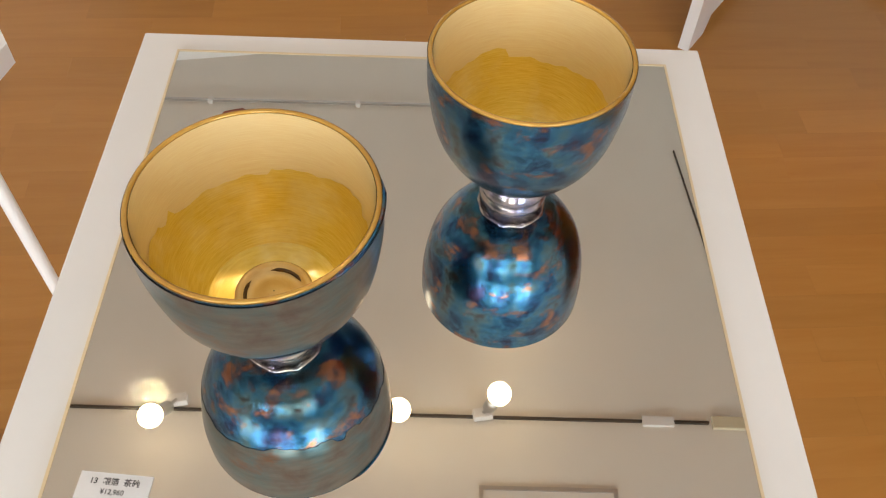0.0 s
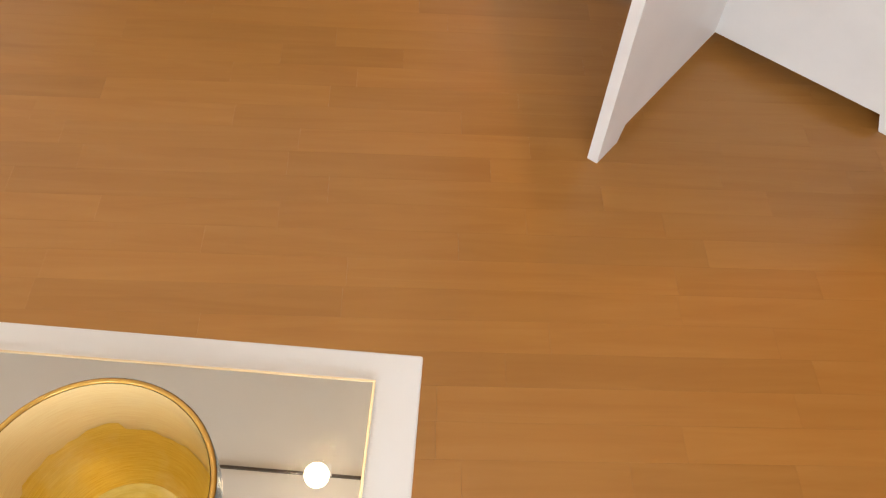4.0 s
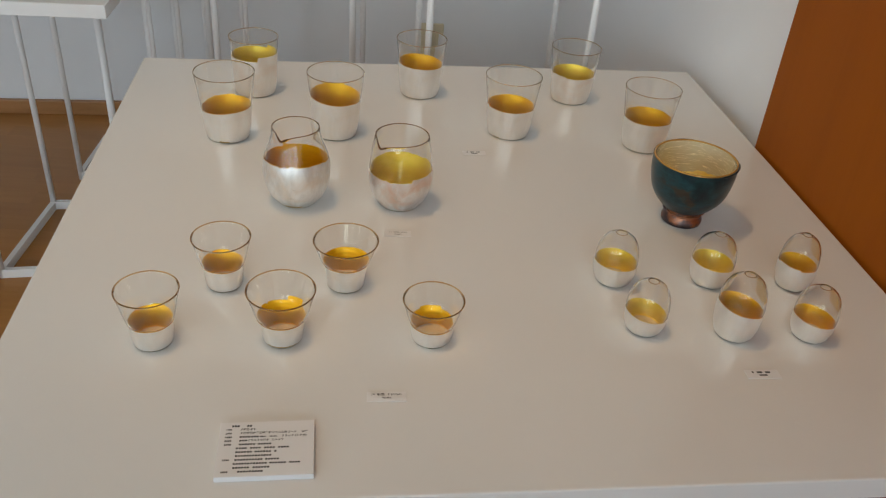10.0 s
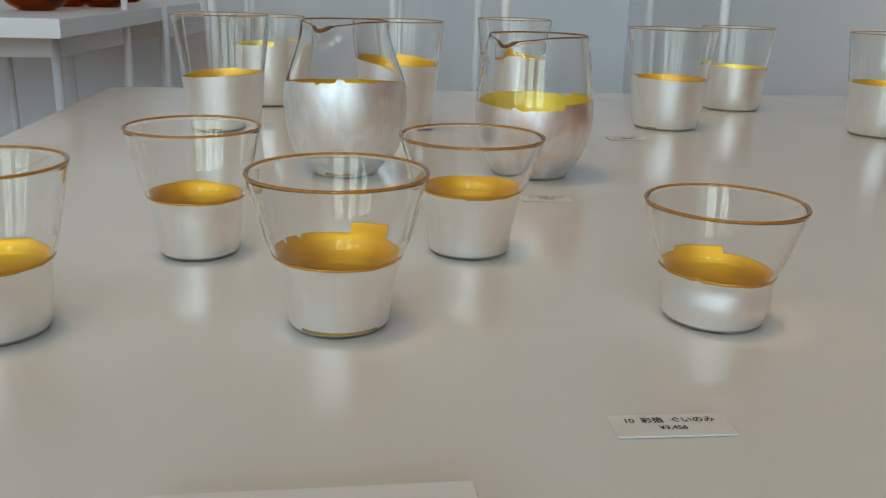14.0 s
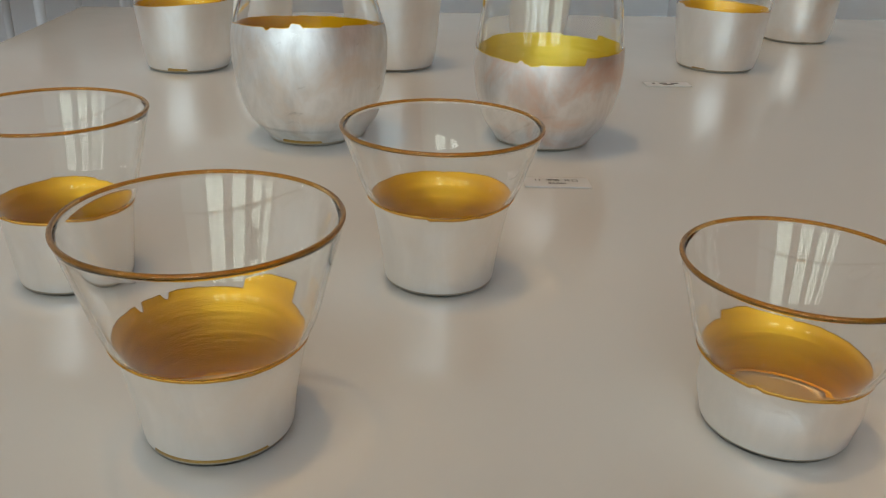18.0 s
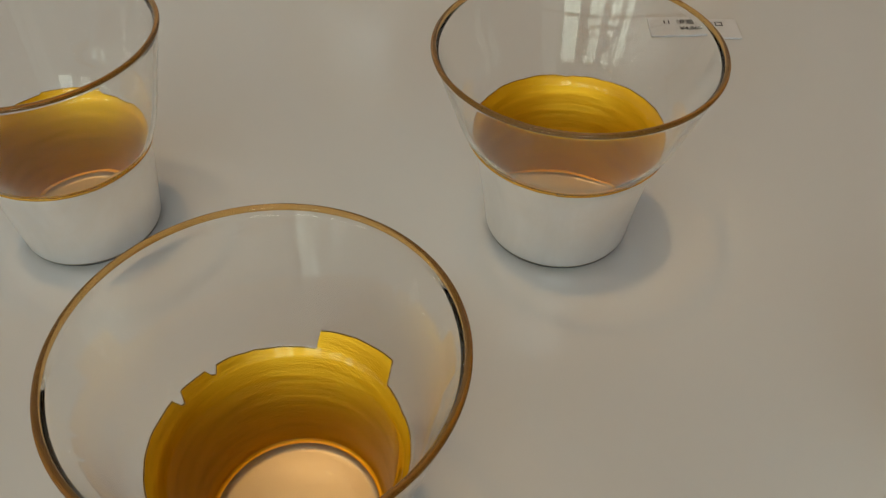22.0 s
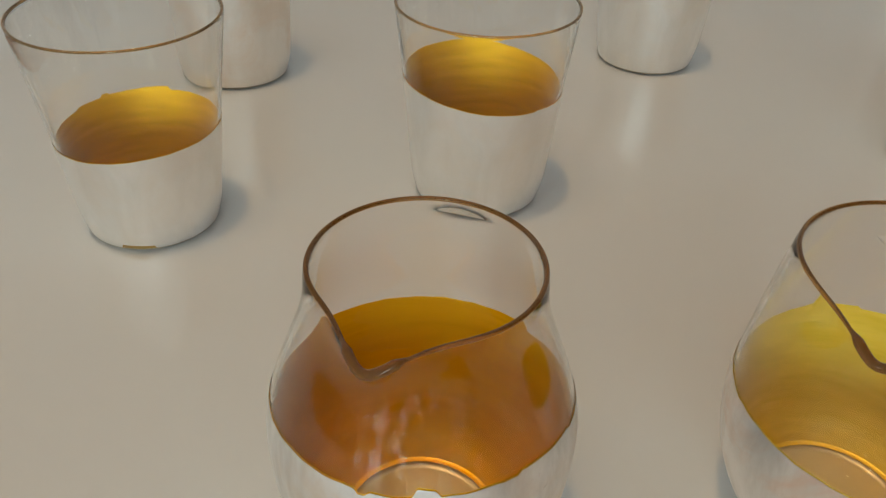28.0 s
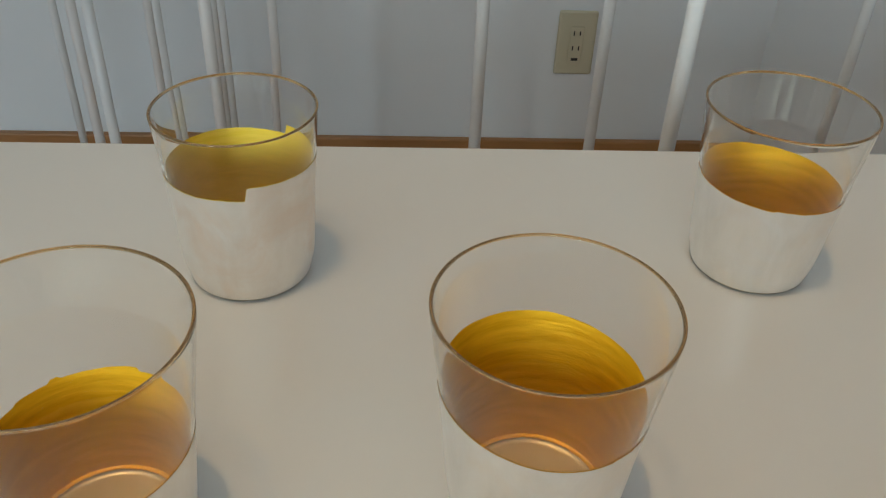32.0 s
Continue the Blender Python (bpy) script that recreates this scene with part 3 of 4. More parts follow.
# ---- white rod stands ----
def rod_stand(name, pts, height, label, r=0.0065, top=0.02, sides=(0, 1, 2, 3)):
    """Four white rods on a flat bottom frame; pts: floor corners in order."""
    o = thing(name, pose(*pts[0], 0), label, "stand", "white rod stands")
    ox, oy = pts[0]
    loc = [(x - ox, y - oy) for x, y in pts]
    for x, y in loc:
        part("leg", rod((x, y, 0.0), (x, y, height), r), M_ROD, o, "", True)
    for i in sides:
        (xa, ya), (xb, yb) = loc[i], loc[(i + 1) % 4]
        d = math.atan2(yb - ya, xb - xa)
        ln = math.hypot(xb - xa, yb - ya)
        for z, nm, bh in ((0.0, "bottom_bar", 0.02), (height - top, "top_bar", top)):
            ob = part(nm, box(0, ln, -0.006, 0.006, 0, bh, 0.001), M_ROD, o)
            ob.matrix_basis = Matrix.Translation((xa, ya, z)) @ Matrix.Rotation(d, 4, "Z")
    return o


SB = 0.618
rod_stand("rod_stand", [(-0.39, 0.205), (-0.125, 0.225), (-0.098, 0.495), (-0.36, 0.485)], SB - 0.001, "white steel rod trestle stand under a white shelf", top=0.036)
rod_stand("rod_stand", [(-0.333, 0.63), (-0.068, 0.65), (-0.042, 0.925), (-0.31, 0.915)], SB - 0.001, "white steel rod trestle stand under a white shelf, by the wall", top=0.036)
rod_stand("rod_stand", [(0.064, 0.36), (0.335, 0.37), (0.365, 0.66), (0.012, 0.62)], 1.1, "tall white steel rod stand behind the table")
rod_stand("rod_stand", [(0.467, 0.14), (0.764, 0.14), (0.775, 0.46), (0.474, 0.42)], 1.1, "tall white steel rod stand behind the table, near the corner")
rod_stand("rod_stand", [(-0.06, 0.35), (0.1145, 0.45), (0.09, 0.60), (-0.033, 0.50)], 1.1, "narrow white steel rod stand behind the table", 0.005)
rod_stand("rod_stand", [(-0.85, -1.425), (-1.13, -1.05), (-1.30, -1.05), (-1.20, -1.45)], 0.565, "white steel rod stand beside the mirror table", sides=(1, 2, 3))
slab = thing("side_table_top", pose(-0.057, 0.033, SB) @ pose(0, 0, 0, 0, 0, -2), "white slab table top lying on rod trestles", "table")
part("tabletop", box(-1.098, -0.002, 0.002, 0.918, 0, 0.022), M_WHITE_SATIN, slab)
for x0, x1, y0, y1 in ((-1.1, 0, 0, 0.002), (-1.1, 0, 0.918, 0.92), (-0.002, 0, 0.002, 0.918), (-1.1, -1.098, 0.002, 0.918)):
    part("edge_band", box(x0, x1, y0, y1, 0.0002, 0.0218, 0.0006, 1), M_ROD, slab, "bright white edge band")
bm = bmesh.new()
bmesh.ops.create_cone(bm, cap_ends=True, segments=8, radius1=0.2, radius2=0.2, depth=0.02, matrix=Matrix.Translation((-1.014, -1.367, 0.576)))
tagged(part("stand_top", bm, M_WHITE_SATIN), "white eight-sided board lying on a rod stand", "table")

# ---- stand with mirror ----
A1 = math.degrees(math.atan2(-1.488 + 1.415, -0.271 + 0.693))
MZ = 0.054 + TOP
plinth = thing("mirror_table", pose(-0.693, -1.415, 0) @ pose(0, 0, 0, 0, 0, A1), "white painted display stand with a mirror top", "table")
PW = 0.428
part("top_board", box(0, PW, -PW, 0, MZ - 0.024, MZ - 0.001, 0.0015), M_WHITE_SATIN, plinth)
part("mirror", box(0.0305, PW - 0.030, -PW + 0.026, -0.0235, MZ - 0.0008, MZ + 0.0025, 0.0018), M_MIRROR, plinth, "square mirror with bevelled edge")
for x in (0.02, PW - 0.045):
    for y in (-0.045, -PW + 0.02):
        part("leg", box(x, x + 0.025, y, y + 0.025, 0, MZ - 0.024, 0.002), M_WHITE_SATIN, plinth)
e0, e1, f0, f1, ez = 0.0305, PW - 0.030, -PW + 0.026, -0.0235, MZ + 0.0029
for x0, x1, y0, y1 in ((e0, e1, f1 - 0.0016, f1), (e0, e1, f0, f0 + 0.0016), (e0, e0 + 0.0016, f0 + 0.0016, f1 - 0.0016), (e1 - 0.0016, e1, f0 + 0.0016, f1 - 0.0016)):
    part("mirror_edge", box(x0, x1, y0, y1, MZ - 0.0008, ez), M_EDGE, plinth, "pale polished mirror edge")
MZ += 0.0026

# ---- vessels ----


def cup_profile(rr, h, rb, zl):
    up = h - zl
    pts = [(rb, 0.0028), (rb * 1.07, zl * 0.45), (rr * 0.68, zl - 0.0028), (rr * 0.735, zl + 0.0006), (rr * 0.80, zl + up * 0.2), (rr * 0.87, zl + up * 0.48), (rr * 0.96, zl + up * 0.84), (rr, h)]
    return [(rb * 0.945, 0.0003), (rb * 0.982, 0.0010), *[tuple(p) for p in spline(pts, 5)]]


CUPS = [(0.1361, -0.7023, 0.0592, 0.0287, 0.0175, 0.026, (0, 0.0006), ((60, 100, 0.001),), ()),
        # second cup: gilt foot mark drawn low and wide to imitate a warm glow
        (0.2531, -0.6999, 0.0561, 0.0319, 0.0180, 0.027, (180, 0.0007), ((40, 80, 0.005), (150, 154, -0.002), (130, 133, -0.0015)), ((225, 318, 0.0011),)),
        (0.1907, -0.6132, 0.0572, 0.0292, 0.0172, 0.027, (180, 0.0006), ((80, 120, 0.0008),), ()),
        (0.3125, -0.6146, 0.0540, 0.0329, 0.0185, 0.0300, (0, 0.0004), ((190, 257, 0.0009),), ()),
        (0.3931, -0.7026, 0.0454, 0.0292, 0.0185, 0.020, (180, 0.0008), ((60, 118, 0.0024), (225, 232, 0.0006)), ())]
for i, (x, y, h, r, rb, zl, tilt, steps, marks) in enumerate(CUPS):
    vessel("sake_cup", pose(x, y, TOP), cup_profile(r, h, rb, zl), 0.0012, zl, 10 + i, "small flared clear glass sake cup with silver and gold leaf base", "cup", "sake cups",
           tilt=tilt, steps=steps, marks=marks, line=True)


def tumbler_profile(rr, h, rb):
    return [(rb * 0.90, 0.0003), (rb * 0.955, 0.0014), *[tuple(p) for p in spline([(rb * 0.99, 0.005), (rb * 1.05, 0.014), (rb + (rr - rb) * 0.45, h * 0.5), (rr * 0.985, h * 0.93), (rr, h)], 6)]]


TUMBLERS = [(0.1594, -0.2735, 0.0912, 0.0389, 0.0280, 0.0445, (345, 0.0020), ((75, 128, 0.0016), (120, 150, 0.001)), ((252, 280, 0.0018),)),
            (0.3018, -0.2600, 0.0885, 0.0381, 0.0288, 0.0562, (140, 0.0031), ((300, 318, 0.0005),), ()),
            (0.5438, -0.2500, 0.0862, 0.0390, 0.0288, 0.044, (180, 0.0006), ((178, 198, 0.002),), ((215, 235, 0.001),)),
            (0.7308, -0.2850, 0.0875, 0.0383, 0.0288, 0.045, (180, 0.0004), (), ()),
            (0.1842, -0.1231, 0.0848, 0.0355, 0.0288, 0.0578, (180, 0.0010), ((284, 60, 0.0062),), ()),
            (0.4285, -0.1160, 0.0865, 0.0376, 0.0288, 0.050, (180, 0.0022), ((180, 254, -0.0009),), ()),
            (0.6622, -0.1250, 0.0838, 0.0375, 0.0288, 0.044, (180, 0.0004), ((200, 236, 0.0016),), ())]
for i, (x, y, h, r, rb, zl, tilt, steps, marks) in enumerate(TUMBLERS):
    vessel("tumbler", pose(x, y, TOP), tumbler_profile(r, h, rb), 0.0011, zl, 30 + i, "clear glass tumbler with silver leaf lower half and gold inside", "glass", "glass tumblers",
           gold=M_GOLD_PALE if i in (4, 6) else None, rim=M_RIM_PALE, silver=M_SILVER_WARM if i in (4, 6) else None, tilt=tilt, steps=steps, marks=marks)


def spout_warp(angle, rim_z, out, drop):
    """Pulls a narrow lip out of the rim and flattens the rim beside it."""
    def f(a, r, z):
        d = (a - angle + math.pi) % (2 * math.pi) - math.pi
        k = max(0.0, (z / rim_z - 0.78) / 0.22) ** 2
        g = math.exp(-math.sqrt(d * d + 0.015) / 0.19) * 1.9 * k
        s = math.exp(-((abs(d) - 0.55) / 0.3) ** 2) * k
        rr = r + out * g - 0.0016 * s
        return rr * math.cos(a), rr * math.sin(a), z - drop * g - drop * 0.2 * s
    return f


def jug_profile(rr, h, rb, rg):
    return [(rb * 0.95, 0.0003), (rb * 0.985, 0.0012), *[tuple(p) for p in spline([(rb, 0.003), (rg * 0.82, h * 0.13), (rg * 0.95, h * 0.28), (rg, h * 0.44), (rg * 0.975, h * 0.60), (rr * 1.07, h * 0.86), (rr, h)], 6)]]


JUGS = [(0.2571, -0.4425, 0.0955, 0.0272, 0.0230, 0.0386, 0.0580, 242, 0.006, 0.0055, M_GOLD_DARK, (90, -0.0028), ((262, 268, 0.002), (240, 246, -0.0008), (300, 330, 0.0009)), ((235, 285, 0.0016),)),
        (0.3780, -0.4480, 0.0895, 0.0315, 0.0240, 0.0377, 0.0475, 222, 0.004, 0.0065, M_GOLD_PALE, (90, 0.0012), ((288, 35, 0.0035), (245, 254, -0.001), (238, 241, 0.0014), (70, 140, 0.0012)), ())]
for i, (x, y, h, r, rb, rg, zl, ang, out, drop, g, tilt, steps, marks) in enumerate(JUGS):
    jug = vessel("glass_jug", pose(x, y, TOP), jug_profile(r, h, rb, rg), 0.0012, zl, 50 + i, "rounded clear glass jug with a pulled lip and silver leaf body", "jug", "lipped jugs",
           gold=g, silver=(M_SILVER_WORN, M_SILVER_BLUSH)[i], rim=M_RIM_DARK, amp=0.0005, warp=spout_warp(radians(ang), h, out, drop), tilt=tilt, steps=steps, marks=marks)
    pull = spout_warp(radians(ang), h, out, drop)
    part("lip_bead", band([pull(radians(ang + d), r - 0.0006, h) for d in range(-16, 17, 2)], 0.0012), M_RIM_DARK, jug, "thick brown glass at the pouring lip", True)


def egg_profile(r, h):
    pts = [(r * 0.84, 0.0042), (r * 0.95, h * 0.20), (r, h * 0.42), (r * 0.98, h * 0.58), (r * 0.89, h * 0.745), (r * 0.69, h * 0.885), (r * 0.42, h * 0.962), (r * 0.28, h * 0.984), (r * 0.26, h)]
    return [(r * 0.60, 0.0003), (r * 0.74, 0.0014), *[tuple(p) for p in spline(pts, 6)]]


VASES = [(0.5978, -0.6090, 0.0230, 0.060, 0.026, 0.0012, (), None, None), (0.6062, -0.6925, 0.0213, 0.0580, 0.022, 0.003, (), None, None), (0.7045, -0.6125, 0.0230, 0.0605, 0.027, 0.002, (), (-20, 35), (120, 165)),
         (0.6965, -0.7020, 0.0230, 0.072, 0.036, 0.004, (), (-20, 35), (120, 165)), (0.7965, -0.6205, 0.0206, 0.065, 0.030, 0.001, ((178, 252, 0.0022),), (-35, 35), None), (0.7752, -0.7065, 0.0212, 0.0595, 0.024, 0.003, (), (-35, 35), None)]
for i, (x, y, r, h, zl, lift, steps, film, smoke) in enumerate(VASES):
    prof = egg_profile(r, h)
    o = vessel("bud_vase", pose(x, y, TOP), prof, 0.0009, zl, 70 + i, "egg-shaped clear glass bud vase with silver leaf base and small mouth", "vase", "egg bud vases", gold=M_GOLD if i == 4 else M_GOLD_PALE if i < 3 else None,
               tilt=(180, lift), steps=steps, rim=M_RIM_PALE)
    if film:
        part("lustre_film", arc_shell(prof, h * 0.52, h * 0.97, *film, 0.0002), M_FILM, o, "amber lustre on the shoulder", True)
    if smoke:
        part("lustre_film", arc_shell(prof, h * 0.72, h * 0.96, *smoke, 0.0003), M_FILM_DARK, o, "smoky lustre near the mouth", True)


def tea_bowl(m, r, h, foot_r, foot_h, shell, foot, seed, label, line=0.5, laps=(), lining=None):
    o = thing("tea_bowl", m, label, "bowl", "footed tea bowls")
    z0, hh = foot_h, h - foot_h
    outer = [tuple(p) for p in spline([(foot_r * 0.8, z0), (r * 0.60, z0 + hh * 0.09), (r * 0.87, z0 + hh * 0.36), (r * 0.985, z0 + hh * 0.72), (r, h)], 7)]
    wall = 0.0034
    inner = [(max(0.001, q - wall), z) for q, z in outer if z > z0 + 0.010]
    inner = [(0.016, z0 + 0.0075), (inner[0][0] * 0.85, z0 + 0.009), *inner]
    part("outer_wall", lathe([(0.0008, z0 - 0.001), *outer], 72), shell, o, "", True)
    part("inner_wall", lathe(inner[2:], 72), lining or M_CREAM, o, "pale gilt interior with fine scratches", True)
    part("inner_floor", lathe(inner[:3], 72), M_CREAM_LOW, o, "gold floor of the bowl", True)
    edge = wavy_edge(seed, 0.0032, (100 + 90 * seed, 0.003), ((20, 85, 0.006), (150, 215, 0.004)))
    part("gold_wash", leaf_shell(inner[2:], inner[2][1] + 0.0002, z0 + hh * line, edge, -0.0003, 120, 16), M_CREAM_LOW, o, "deeper gold band low inside", True)
    path = [((r - wall * 0.5) * math.cos(2 * math.pi * k / 72), (r - wall * 0.5) * math.sin(2 * math.pi * k / 72), h) for k in range(72)]
    part("rim", ring_tube(path, wall * 0.42), M_RIM_GOLD, o, "golden amber rim", True)
    part("foot", lathe([(0.001, 0.0), *[tuple(p) for p in spline([(foot_r, 0.0), (foot_r * 1.03, foot_h * 0.3), (foot_r * 0.9, foot_h * 0.75), (foot_r * 0.95, foot_h)], 4)], (0.001, foot_h)], 48), foot, o, "", True)
    bead = [(foot_r * (1.0 + 0.02 * math.sin(9 * t)) * math.cos(t), foot_r * (1.0 + 0.02 * math.sin(9 * t)) * math.sin(t), foot_h * 0.90 + 0.0005 * math.sin(13 * t)) for t in (2 * math.pi * k / 96 for k in range(96))]
    part("foot_ring", ring_tube(bead, 0.0012), foot, o, "frilled silvery ring above the foot" if foot is M_FOOT_BLUE else "thin ring above the foot", True)
    disc = [(0.0005, z0 + 0.0140), (0.007, z0 + 0.0132), (0.0105, z0 + 0.0112), (0.0145, z0 + 0.0106), (0.0172, z0 + 0.0124), (0.0196, z0 + 0.0142), (0.0214, z0 + 0.0128), (0.0222, z0 + 0.0085)]
    part("well", lathe(disc, 48), M_WELL, o, "clear glossy well at the bottom", True)
    # dark arcs put the well's shadow line into colour
    for a0, a1 in ((20, 95), (140, 215)):
        pts = [(0.0160 * math.cos(radians(a0 + (a1 - a0) * k / 16)), 0.0160 * math.sin(radians(a0 + (a1 - a0) * k / 16)), z0 + 0.0117) for k in range(17)]
        part("well_shadow_line", band(pts, 0.0011), M_WELL_DARK, o, "dark line painting shade in the glossy well", True)
    for a0, a1, material in laps:
        pts = [((r + 0.0003) * math.cos(radians(a0 + (a1 - a0) * k / 24)), (r + 0.0003) * math.sin(radians(a0 + (a1 - a0) * k / 24)), h - 0.0004) for k in range(25)]
        part("glaze_lap", band(pts, 0.0013), material, o, "dark glaze lapping over the rim", True)
    return o


def bronze_band(o, r, h, z_low, seed):
    """Bronze lustre over the upper outside of a bowl, with a drifting lower edge."""
    prof = [tuple(p) for p in spline([(r * 0.60, 0.027), (r * 0.87, 0.052), (r * 0.985, 0.085), (r, h)], 7)]
    part("bronze_lustre", leaf_shell(prof, z_low, h - 0.002, lambda a: 0.0, 0.0004, 140, 10, low=wavy_edge(seed, 0.004, (250, -0.006))), M_BRONZE, o, "brown bronze lustre below the rim", True)


bowl = tea_bowl(pose(-0.6019, -1.6982, MZ), 0.0616, 0.110, 0.0215, 0.019, M_BLUE, M_FOOT_BLUE, 1, "iridescent blue footed tea bowl with gilt interior, standing on the mirror", 0.55, ((-62, 4, M_BLUE), (92, 104, M_CHIP)))
bronze_band(bowl, 0.0616, 0.110, 0.062, 4)
tea_bowl(pose(-0.4453, -1.6105, MZ) @ pose(0, 0, 0, 0, 0, 70), 0.0593, 0.110, 0.0215, 0.019, M_BLUE, M_FOOT_BLUE, 2, "iridescent blue and bronze footed tea bowl on the mirror", 0.5)
tea_bowl(pose(0.7190, -0.4830, TOP), 0.0490, 0.083, 0.0235, 0.017, M_TEAL, M_FOOT_BRONZE, 3, "dark teal footed tea bowl with cream gilt interior and bronze foot", 0.35, ((-80, -10, M_TEAL), (70, 100, M_TEAL)), M_CREAM_GREY)

# ---- lighting track and lamps on the ceiling ----
track = thing("lighting_track", pose(-1.9, -0.51, CEIL) @ pose(0, 0, 0, 0, 0, -10.0), "thin dark lighting track fixed to the ceiling", "track")
part("rail", box(0, 2.25, -0.004, 0.004, -0.010, 0.0), M_DARK, track)
part("rail", box(2.35, 2.46, -0.004, 0.004, -0.012, 0.0), M_DARK, track)
part("joint", box(2.25, 2.35, -0.016, 0.016, -0.014, 0.0, 0.002), M_WHITE_SATIN, track)
part("end_cap", box(2.47, 2.57, -0.02, 0.02, -0.016, 0.0, 0.002), M_PLATE, track)


def ball(r, z, n=20):
    bm = bmesh.new()
    bmesh.ops.create_uvsphere(bm, u_segments=n, v_segments=12, radius=r, matrix=Matrix.Translation((0, 0, z)))
    return bm


def spot_lamp(x, y, fx, fy, power, aim, cone=100, blend=0.6, tone=(1.0, 0.79, 0.55)):
    """A bulb in a short holder under the track at (fx, fy)."""
    o = thing("spot_lamp", pose(fx, fy, CEIL - 0.012), "ceiling spot lamp with a lit warm bulb", "lamp", "ceiling spot lamps")
    d = Vector((x - fx, y - fy, -0.135))
    part("adapter", box(-0.03, 0.03, -0.016, 0.016, -0.03, 0.0, 0.003), M_WHITE_SATIN, o)
    part("stem", rod((0, 0, -0.02), d * 0.55, 0.006), M_STEEL, o, "", True)
    part("holder", rod(d * 0.45, d * 0.85, 0.02, 20), M_STEEL, o, "", True)
    bulb = part("bulb", ball(0.036, 0), M_BULB, o, "glowing bulb", True)
    bulb.location = d * 1.12
    la = bpy.data.lights.new("spot_bulb", "SPOT")
    la.energy, la.color, la.shadow_soft_size, la.spot_size, la.spot_blend = power, tone, 0.075, radians(cone), blend
    la.cycles.use_multiple_importance_sampling = False
    ob = new("spot_bulb_light", la)
    ob.matrix_world = look((x, y, CEIL - 0.215), (*aim, TOP))
    return o


spot_lamp(-1.14, -0.735, -1.10, -0.63, 10, (-1.1, -0.735), 150)
spot_lamp(-0.437, -0.825, -0.43, -0.765, 16, (-0.55, -1.6), 110)
spot_lamp(-0.14, -0.822, -0.175, -0.815, 6, (-0.1, -0.82), 150)
spot_lamp(-0.02, -0.47, -0.02, -0.40, 62, (0.50, -0.38), 54, 1.0, (1.0, 0.60, 0.24))
hatch = tagged(new("ceiling_hatch"), "square inspection hatch with a thin metal frame", "hatch", kind="structure")
hatch.matrix_world = pose(-0.226, -1.03, CEIL) @ pose(0, 0, 0, 0, 0, -10)
for x0, x1, y0, y1 in ((0, 0.41, -0.012, 0), (0, 0.41, -0.41, -0.398), (0, 0.012, -0.398, -0.012), (0.398, 0.41, -0.398, -0.012)):
    part("hatch_frame", box(x0, x1, y0, y1, -0.006, 0.0), M_STEEL, hatch)
rail = thing("picture_rail", pose(-1.5, 0.82, CEIL) @ pose(0, 0, 0, 0, 0, -9.3), "slim white rail with clips on the ceiling", "rail")
part("bar", box(0, 1.9, -0.004, 0.004, -0.02, -0.008), M_STEEL, rail)
for x in (0.1, 0.5, 1.1, 1.7):
    part("clip", box(x - 0.01, x + 0.01, -0.012, 0.012, -0.024, 0.0, 0.002), M_WHITE_SATIN, rail)
side = thing("dark_rail", pose(0.80, 0.22, CEIL) @ pose(0, 0, 0, 0, 0, -95), "thin dark rail across the ceiling", "rail")
part("bar", box(0, 0.72, -0.0022, 0.0022, -0.008, 0.0), M_DARK, side)
beam = tagged(part("ceiling_beam", box(0.74, X1, -2.2, -0.58, CEIL - 0.12, CEIL, 0.003), M_WHITE_SATIN), "white boxed beam under the ceiling by the wall", "beam", kind="structure")

# ---- cards ----


def lettering(body, size, parent, x, y, z, bold=0.0, align="CENTER"):
    cu = bpy.data.curves.new("lettering", "FONT")
    cu.body, cu.size, cu.align_x, cu.align_y, cu.offset = body, size, align, "CENTER", bold
    tmp = new("lettering", cu)
    bpy.context.view_layer.update()
    me = bpy.data.meshes.new_from_object(tmp.evaluated_get(bpy.context.evaluated_depsgraph_get()))
    bpy.data.objects.remove(tmp)
    me.materials.append(M_INK)
    ob = part("lettering", me, None, parent, "black printed lettering")
    ob.location = (x, y, z)
    return ob


def bars(spec, parent, z, h):
    """Unreadable print: short dark bars; spec: rows of (y, [(x0, x1), ...])."""
    for y, runs in spec:
        bm = bmesh.new()
        for x0, x1 in runs:
            box(x0, x1, y - h / 2, y + h / 2, z, z + 0.00015, bm=bm)
        part("print_line", bm, M_INK, parent, "line of small illegible print")


def price_card(m, w, d, label, top=None, price=None):
    o = thing("price_card", m, label, "card", "price cards")
    part("card", box(-w / 2, w / 2, -d / 2, d / 2, 0.0002, 0.0008, 0.0001, 1), M_PAPER, o)
    k = d / 0.0125
    if top:
        lettering(top, 0.0034 * k, o, 0, 0.0024 * k, 0.0009, 0.00006)
    else:
        bars([(0.0024 * k, [(-0.010, -0.0085), (-0.005, 0.0), (0.003, 0.008)])], o, 0.0008, 0.0022)
    if price:
        lettering(price, 0.0030 * k, o, 0, -0.0018 * k, 0.0009, 0.00005)
    else:
        bars([(-0.0018 * k, [(-0.004, 0.004)])], o, 0.0008, 0.0016)
    return o


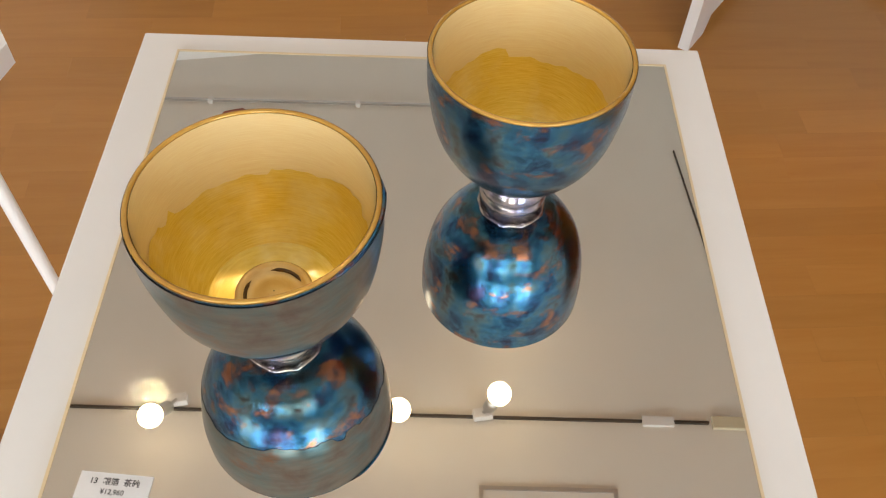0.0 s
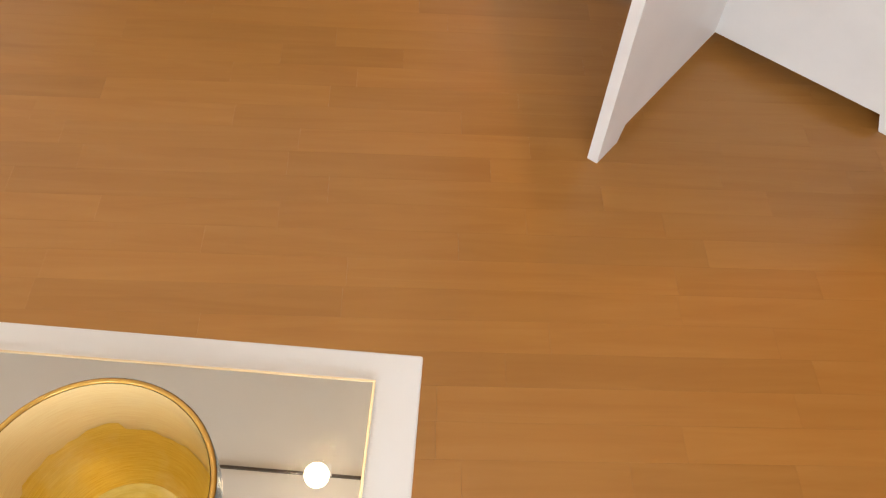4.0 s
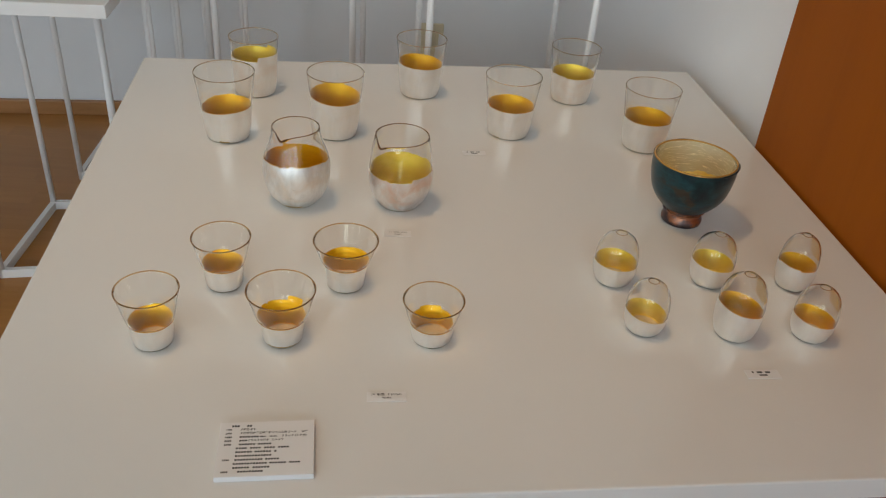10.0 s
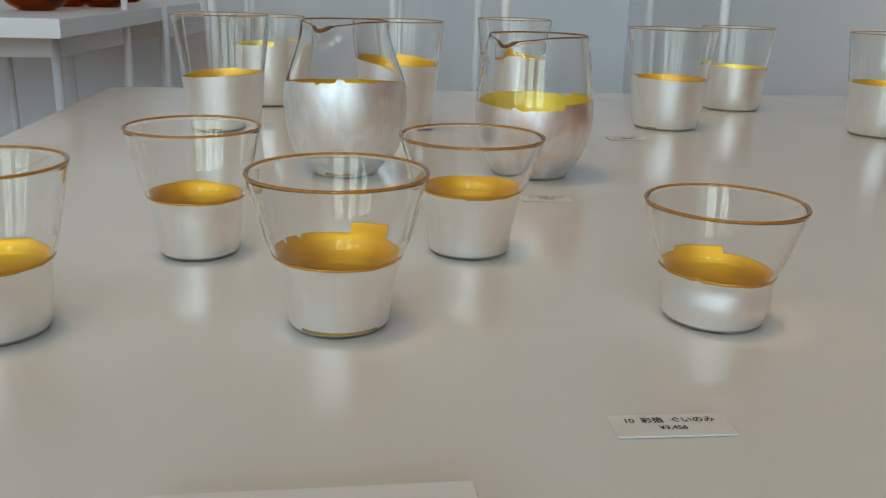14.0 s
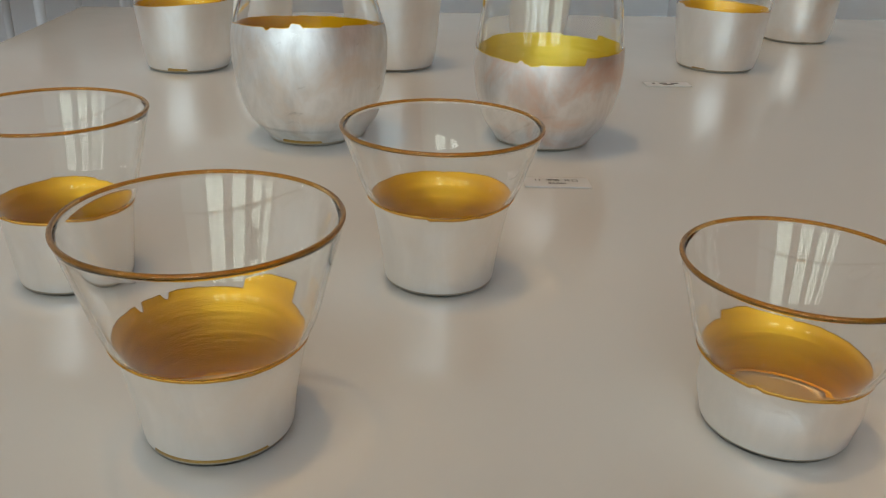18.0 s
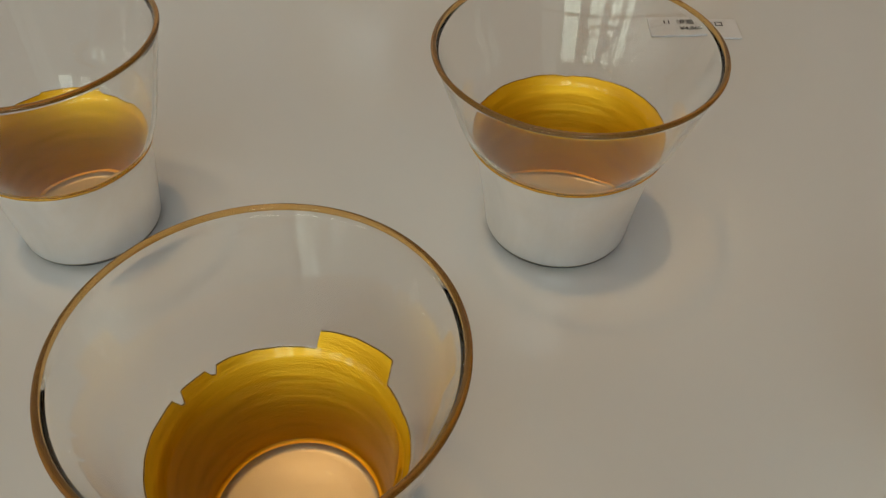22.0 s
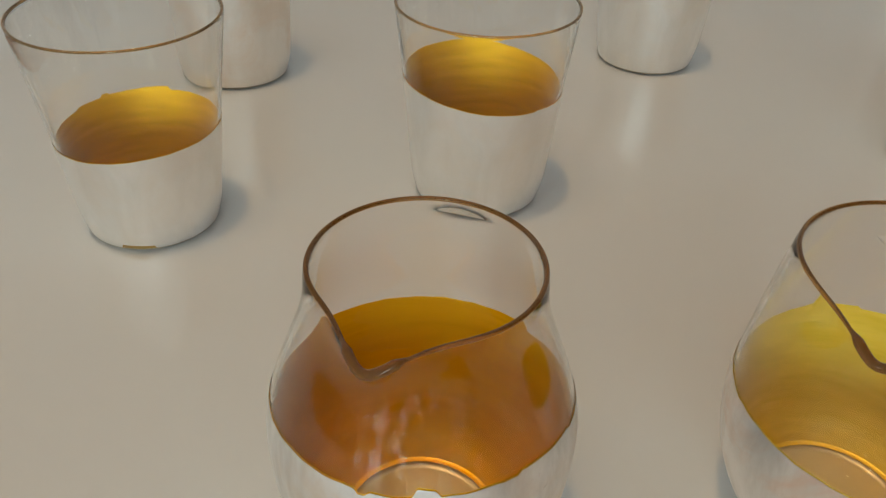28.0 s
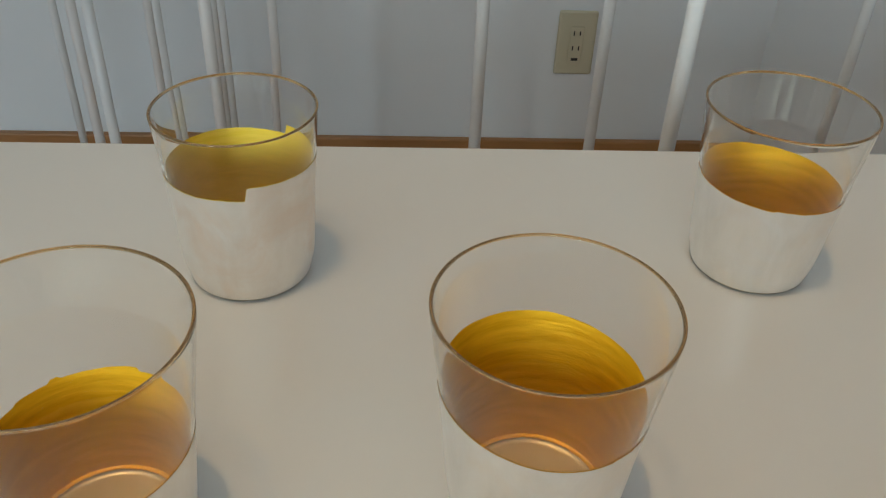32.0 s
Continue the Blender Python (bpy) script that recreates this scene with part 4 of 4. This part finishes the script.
price_card(pose(0.3465, -0.7835, TOP, 0, 0, -1), 0.0345, 0.0122, "small white price card before the sake cups", "10  彩箔  ぐいのみ", "¥3,456")
price_card(pose(0.3720, -0.5190, TOP, 0, 0, -3), 0.0300, 0.0122, "small white price card before the jugs", "11  銀箔  片口", "¥4,860")
price_card(pose(0.4868, -0.3165, TOP, 0, 0, 1), 0.0310, 0.0115, "small white price card before the tumblers")
price_card(pose(0.7020, -0.7640, TOP, 0, 0, -1), 0.0330, 0.0120, "small white price card before the bud vases")
price_card(pose(-0.6895, -1.7855, MZ, 0, 0, -14), 0.0370, 0.0155, "small white price card lying on the mirror", "13  銀箔  茶碗", "¥12,960")

info = thing("profile_card", pose(0.2475, -0.8440, TOP, 0, 0, 0.5), "white foam board card with a printed artist profile", "card")
IW, ID, IH = 0.0760, 0.0585, 0.0055
part("board", box(-IW / 2, IW / 2, -ID / 2, ID / 2, 0.0, IH, 0.0004, 1), M_PAPER, info)
rnd = random.Random(5)


def glyph_bars(x, end, word):
    """Print too small to read: one short bar a character, in words."""
    runs, k = [], 0
    while x < end:
        runs.append((x, x + 0.0017))
        k += 1
        x += 0.0022
        if k % word == 0:
            x += rnd.choice((0.0, 0.0016, 0.0022))
    return runs


rows = [(-0.0285, -0.0225, 3), (0, 0, 0), (0, 0, 0), (-0.0215, -0.008, 8), (-0.0215, -0.017, 3), (-0.0215, 0.004, 6), (-0.0235, 0.018, 4), (-0.0235, 0.008, 3), (-0.0235, 0.003, 5),
        (-0.0235, 0.012, 5), (-0.0245, 0.026, 6), (-0.0245, 0.002, 3), (-0.0205, -0.002, 9)]
for n, (a, c, word) in enumerate(rows):
    y = 0.0245 - 0.00405 * n
    runs = glyph_bars(a, c, word) if word else []
    if n == 0:
        runs += glyph_bars(-0.0165, -0.0115, 2)
    if n in (3, 4, 5, 9, 12):
        runs += [(-0.0330 + 0.0014 * k, -0.0320 + 0.0014 * k) for k in range(4)]
    if runs:
        bars([(y, runs)], info, IH, 0.0020 if n == 0 else 0.0016)
PRINT = [(1, -0.0330, "1985"), (1, -0.0215, "大阪生まれ"), (2, -0.0330, "2008"), (2, -0.0215, "大阪芸術大学工芸学科ガラス工芸コース"), (2, 0.0275, "卒業"), (3, -0.0055, "glass"), (3, 0.0020, "studio"),
         (3, 0.0115, "スタッフ"), (3, 0.0225, "(カナダ)"), (4, -0.0155, "ガラススタジオ"), (4, 0.0035, "スタッフ")]
for n, x, words in PRINT:
    lettering(words, 0.0025, info, x, 0.0245 - 0.00405 * n, IH + 0.0001, 0.00008, "LEFT")

# ---- bowls on the side table ----
for x, y, r, h in ((-0.155, 0.262, 0.047, 0.060), (-0.255, 0.190, 0.047, 0.060), (-0.115, 0.450, 0.047, 0.060), (-0.165, 0.440, 0.044, 0.055), (-0.150, 0.74, 0.047, 0.06), (-0.32, 0.36, 0.047, 0.06)):
    o = thing("amber_bowl", pose(x, y, SB + 0.022), "rounded amber brown glass bowl on the side table", "bowl", "amber glass bowls")
    prof = [(0.002, 0.0), *[tuple(p) for p in spline([(r * 0.45, 0.0), (r * 0.8, h * 0.18), (r, h * 0.55), (r * 0.9, h)], 6)]]
    inner = [(q * 0.94, z + 0.003) for q, z in reversed(prof)]
    part("bowl_wall", lathe(prof + inner, 48), M_AMBER, o, "", True)
    part("foot", lathe([(0.002, -0.0), (r * 0.42, 0.0), (r * 0.46, 0.002), (r * 0.44, 0.004), (0.002, 0.004)], 32), M_AMBER, o, "", True)
o = thing("price_card", pose(-0.177, 0.101, SB + 0.022, 0, 0, -2), "small white price card on the side table", "card", "price cards")
part("card", box(-0.017, 0.017, -0.006, 0.006, 0.0002, 0.0008), M_PAPER, o)

# ---- floor strips ----
FA = radians(-6)
SW, GAP = 0.0575, 0.00015
rnd = random.Random(11)
strip_mesh = {}


def strip(ln):
    if ln not in strip_mesh:
        strip_mesh[ln] = mesh_of("floor_strip", box(0, ln - GAP, 0, SW - GAP, -0.006, 0.0), M_FLOOR)
    return strip_mesh[ln]


rot = Matrix.Rotation(FA, 4, "Z")
rest = bmesh.new()
for k in range(-70, 26):
    x = -4.2 + rnd.uniform(0, 0.45)
    while x < 1.6:
        ln = rnd.choice((0.24, 0.3, 0.36, 0.42, 0.48, 0.54))
        c = rot @ Vector((x + ln / 2, k * SW, 0))
        near = -1.15 < c.x < 0.95 and -1.75 < c.y < 0.05 or -0.75 < c.x < 0.0 and c.y > 0.05
        if X0 - 0.3 < c.x < X1 + 0.3 and Y0 - 0.3 < c.y < Y1 + 0.2:
            m = rot @ Matrix.Translation((x, k * SW, 0))
            if near and -1.6 < c.y:
                ob = part("floor_strip", strip(ln), None, floor)
                ob.matrix_basis = m
            else:
                vs = [rest.verts.new(m @ Vector(p)) for p in ((0, 0, 0), (ln - GAP, 0, 0), (ln - GAP, SW - GAP, 0), (0, SW - GAP, 0))]
                rest.faces.new(vs)
        x += ln
me = bpy.data.meshes.new("floor_strips")
rest.to_mesh(me)
rest.free()
me.materials.append(M_FLOOR_FAR)
ob = new("floor_strips", me)
ob.parent = floor
ob["kind"] = "stuff"
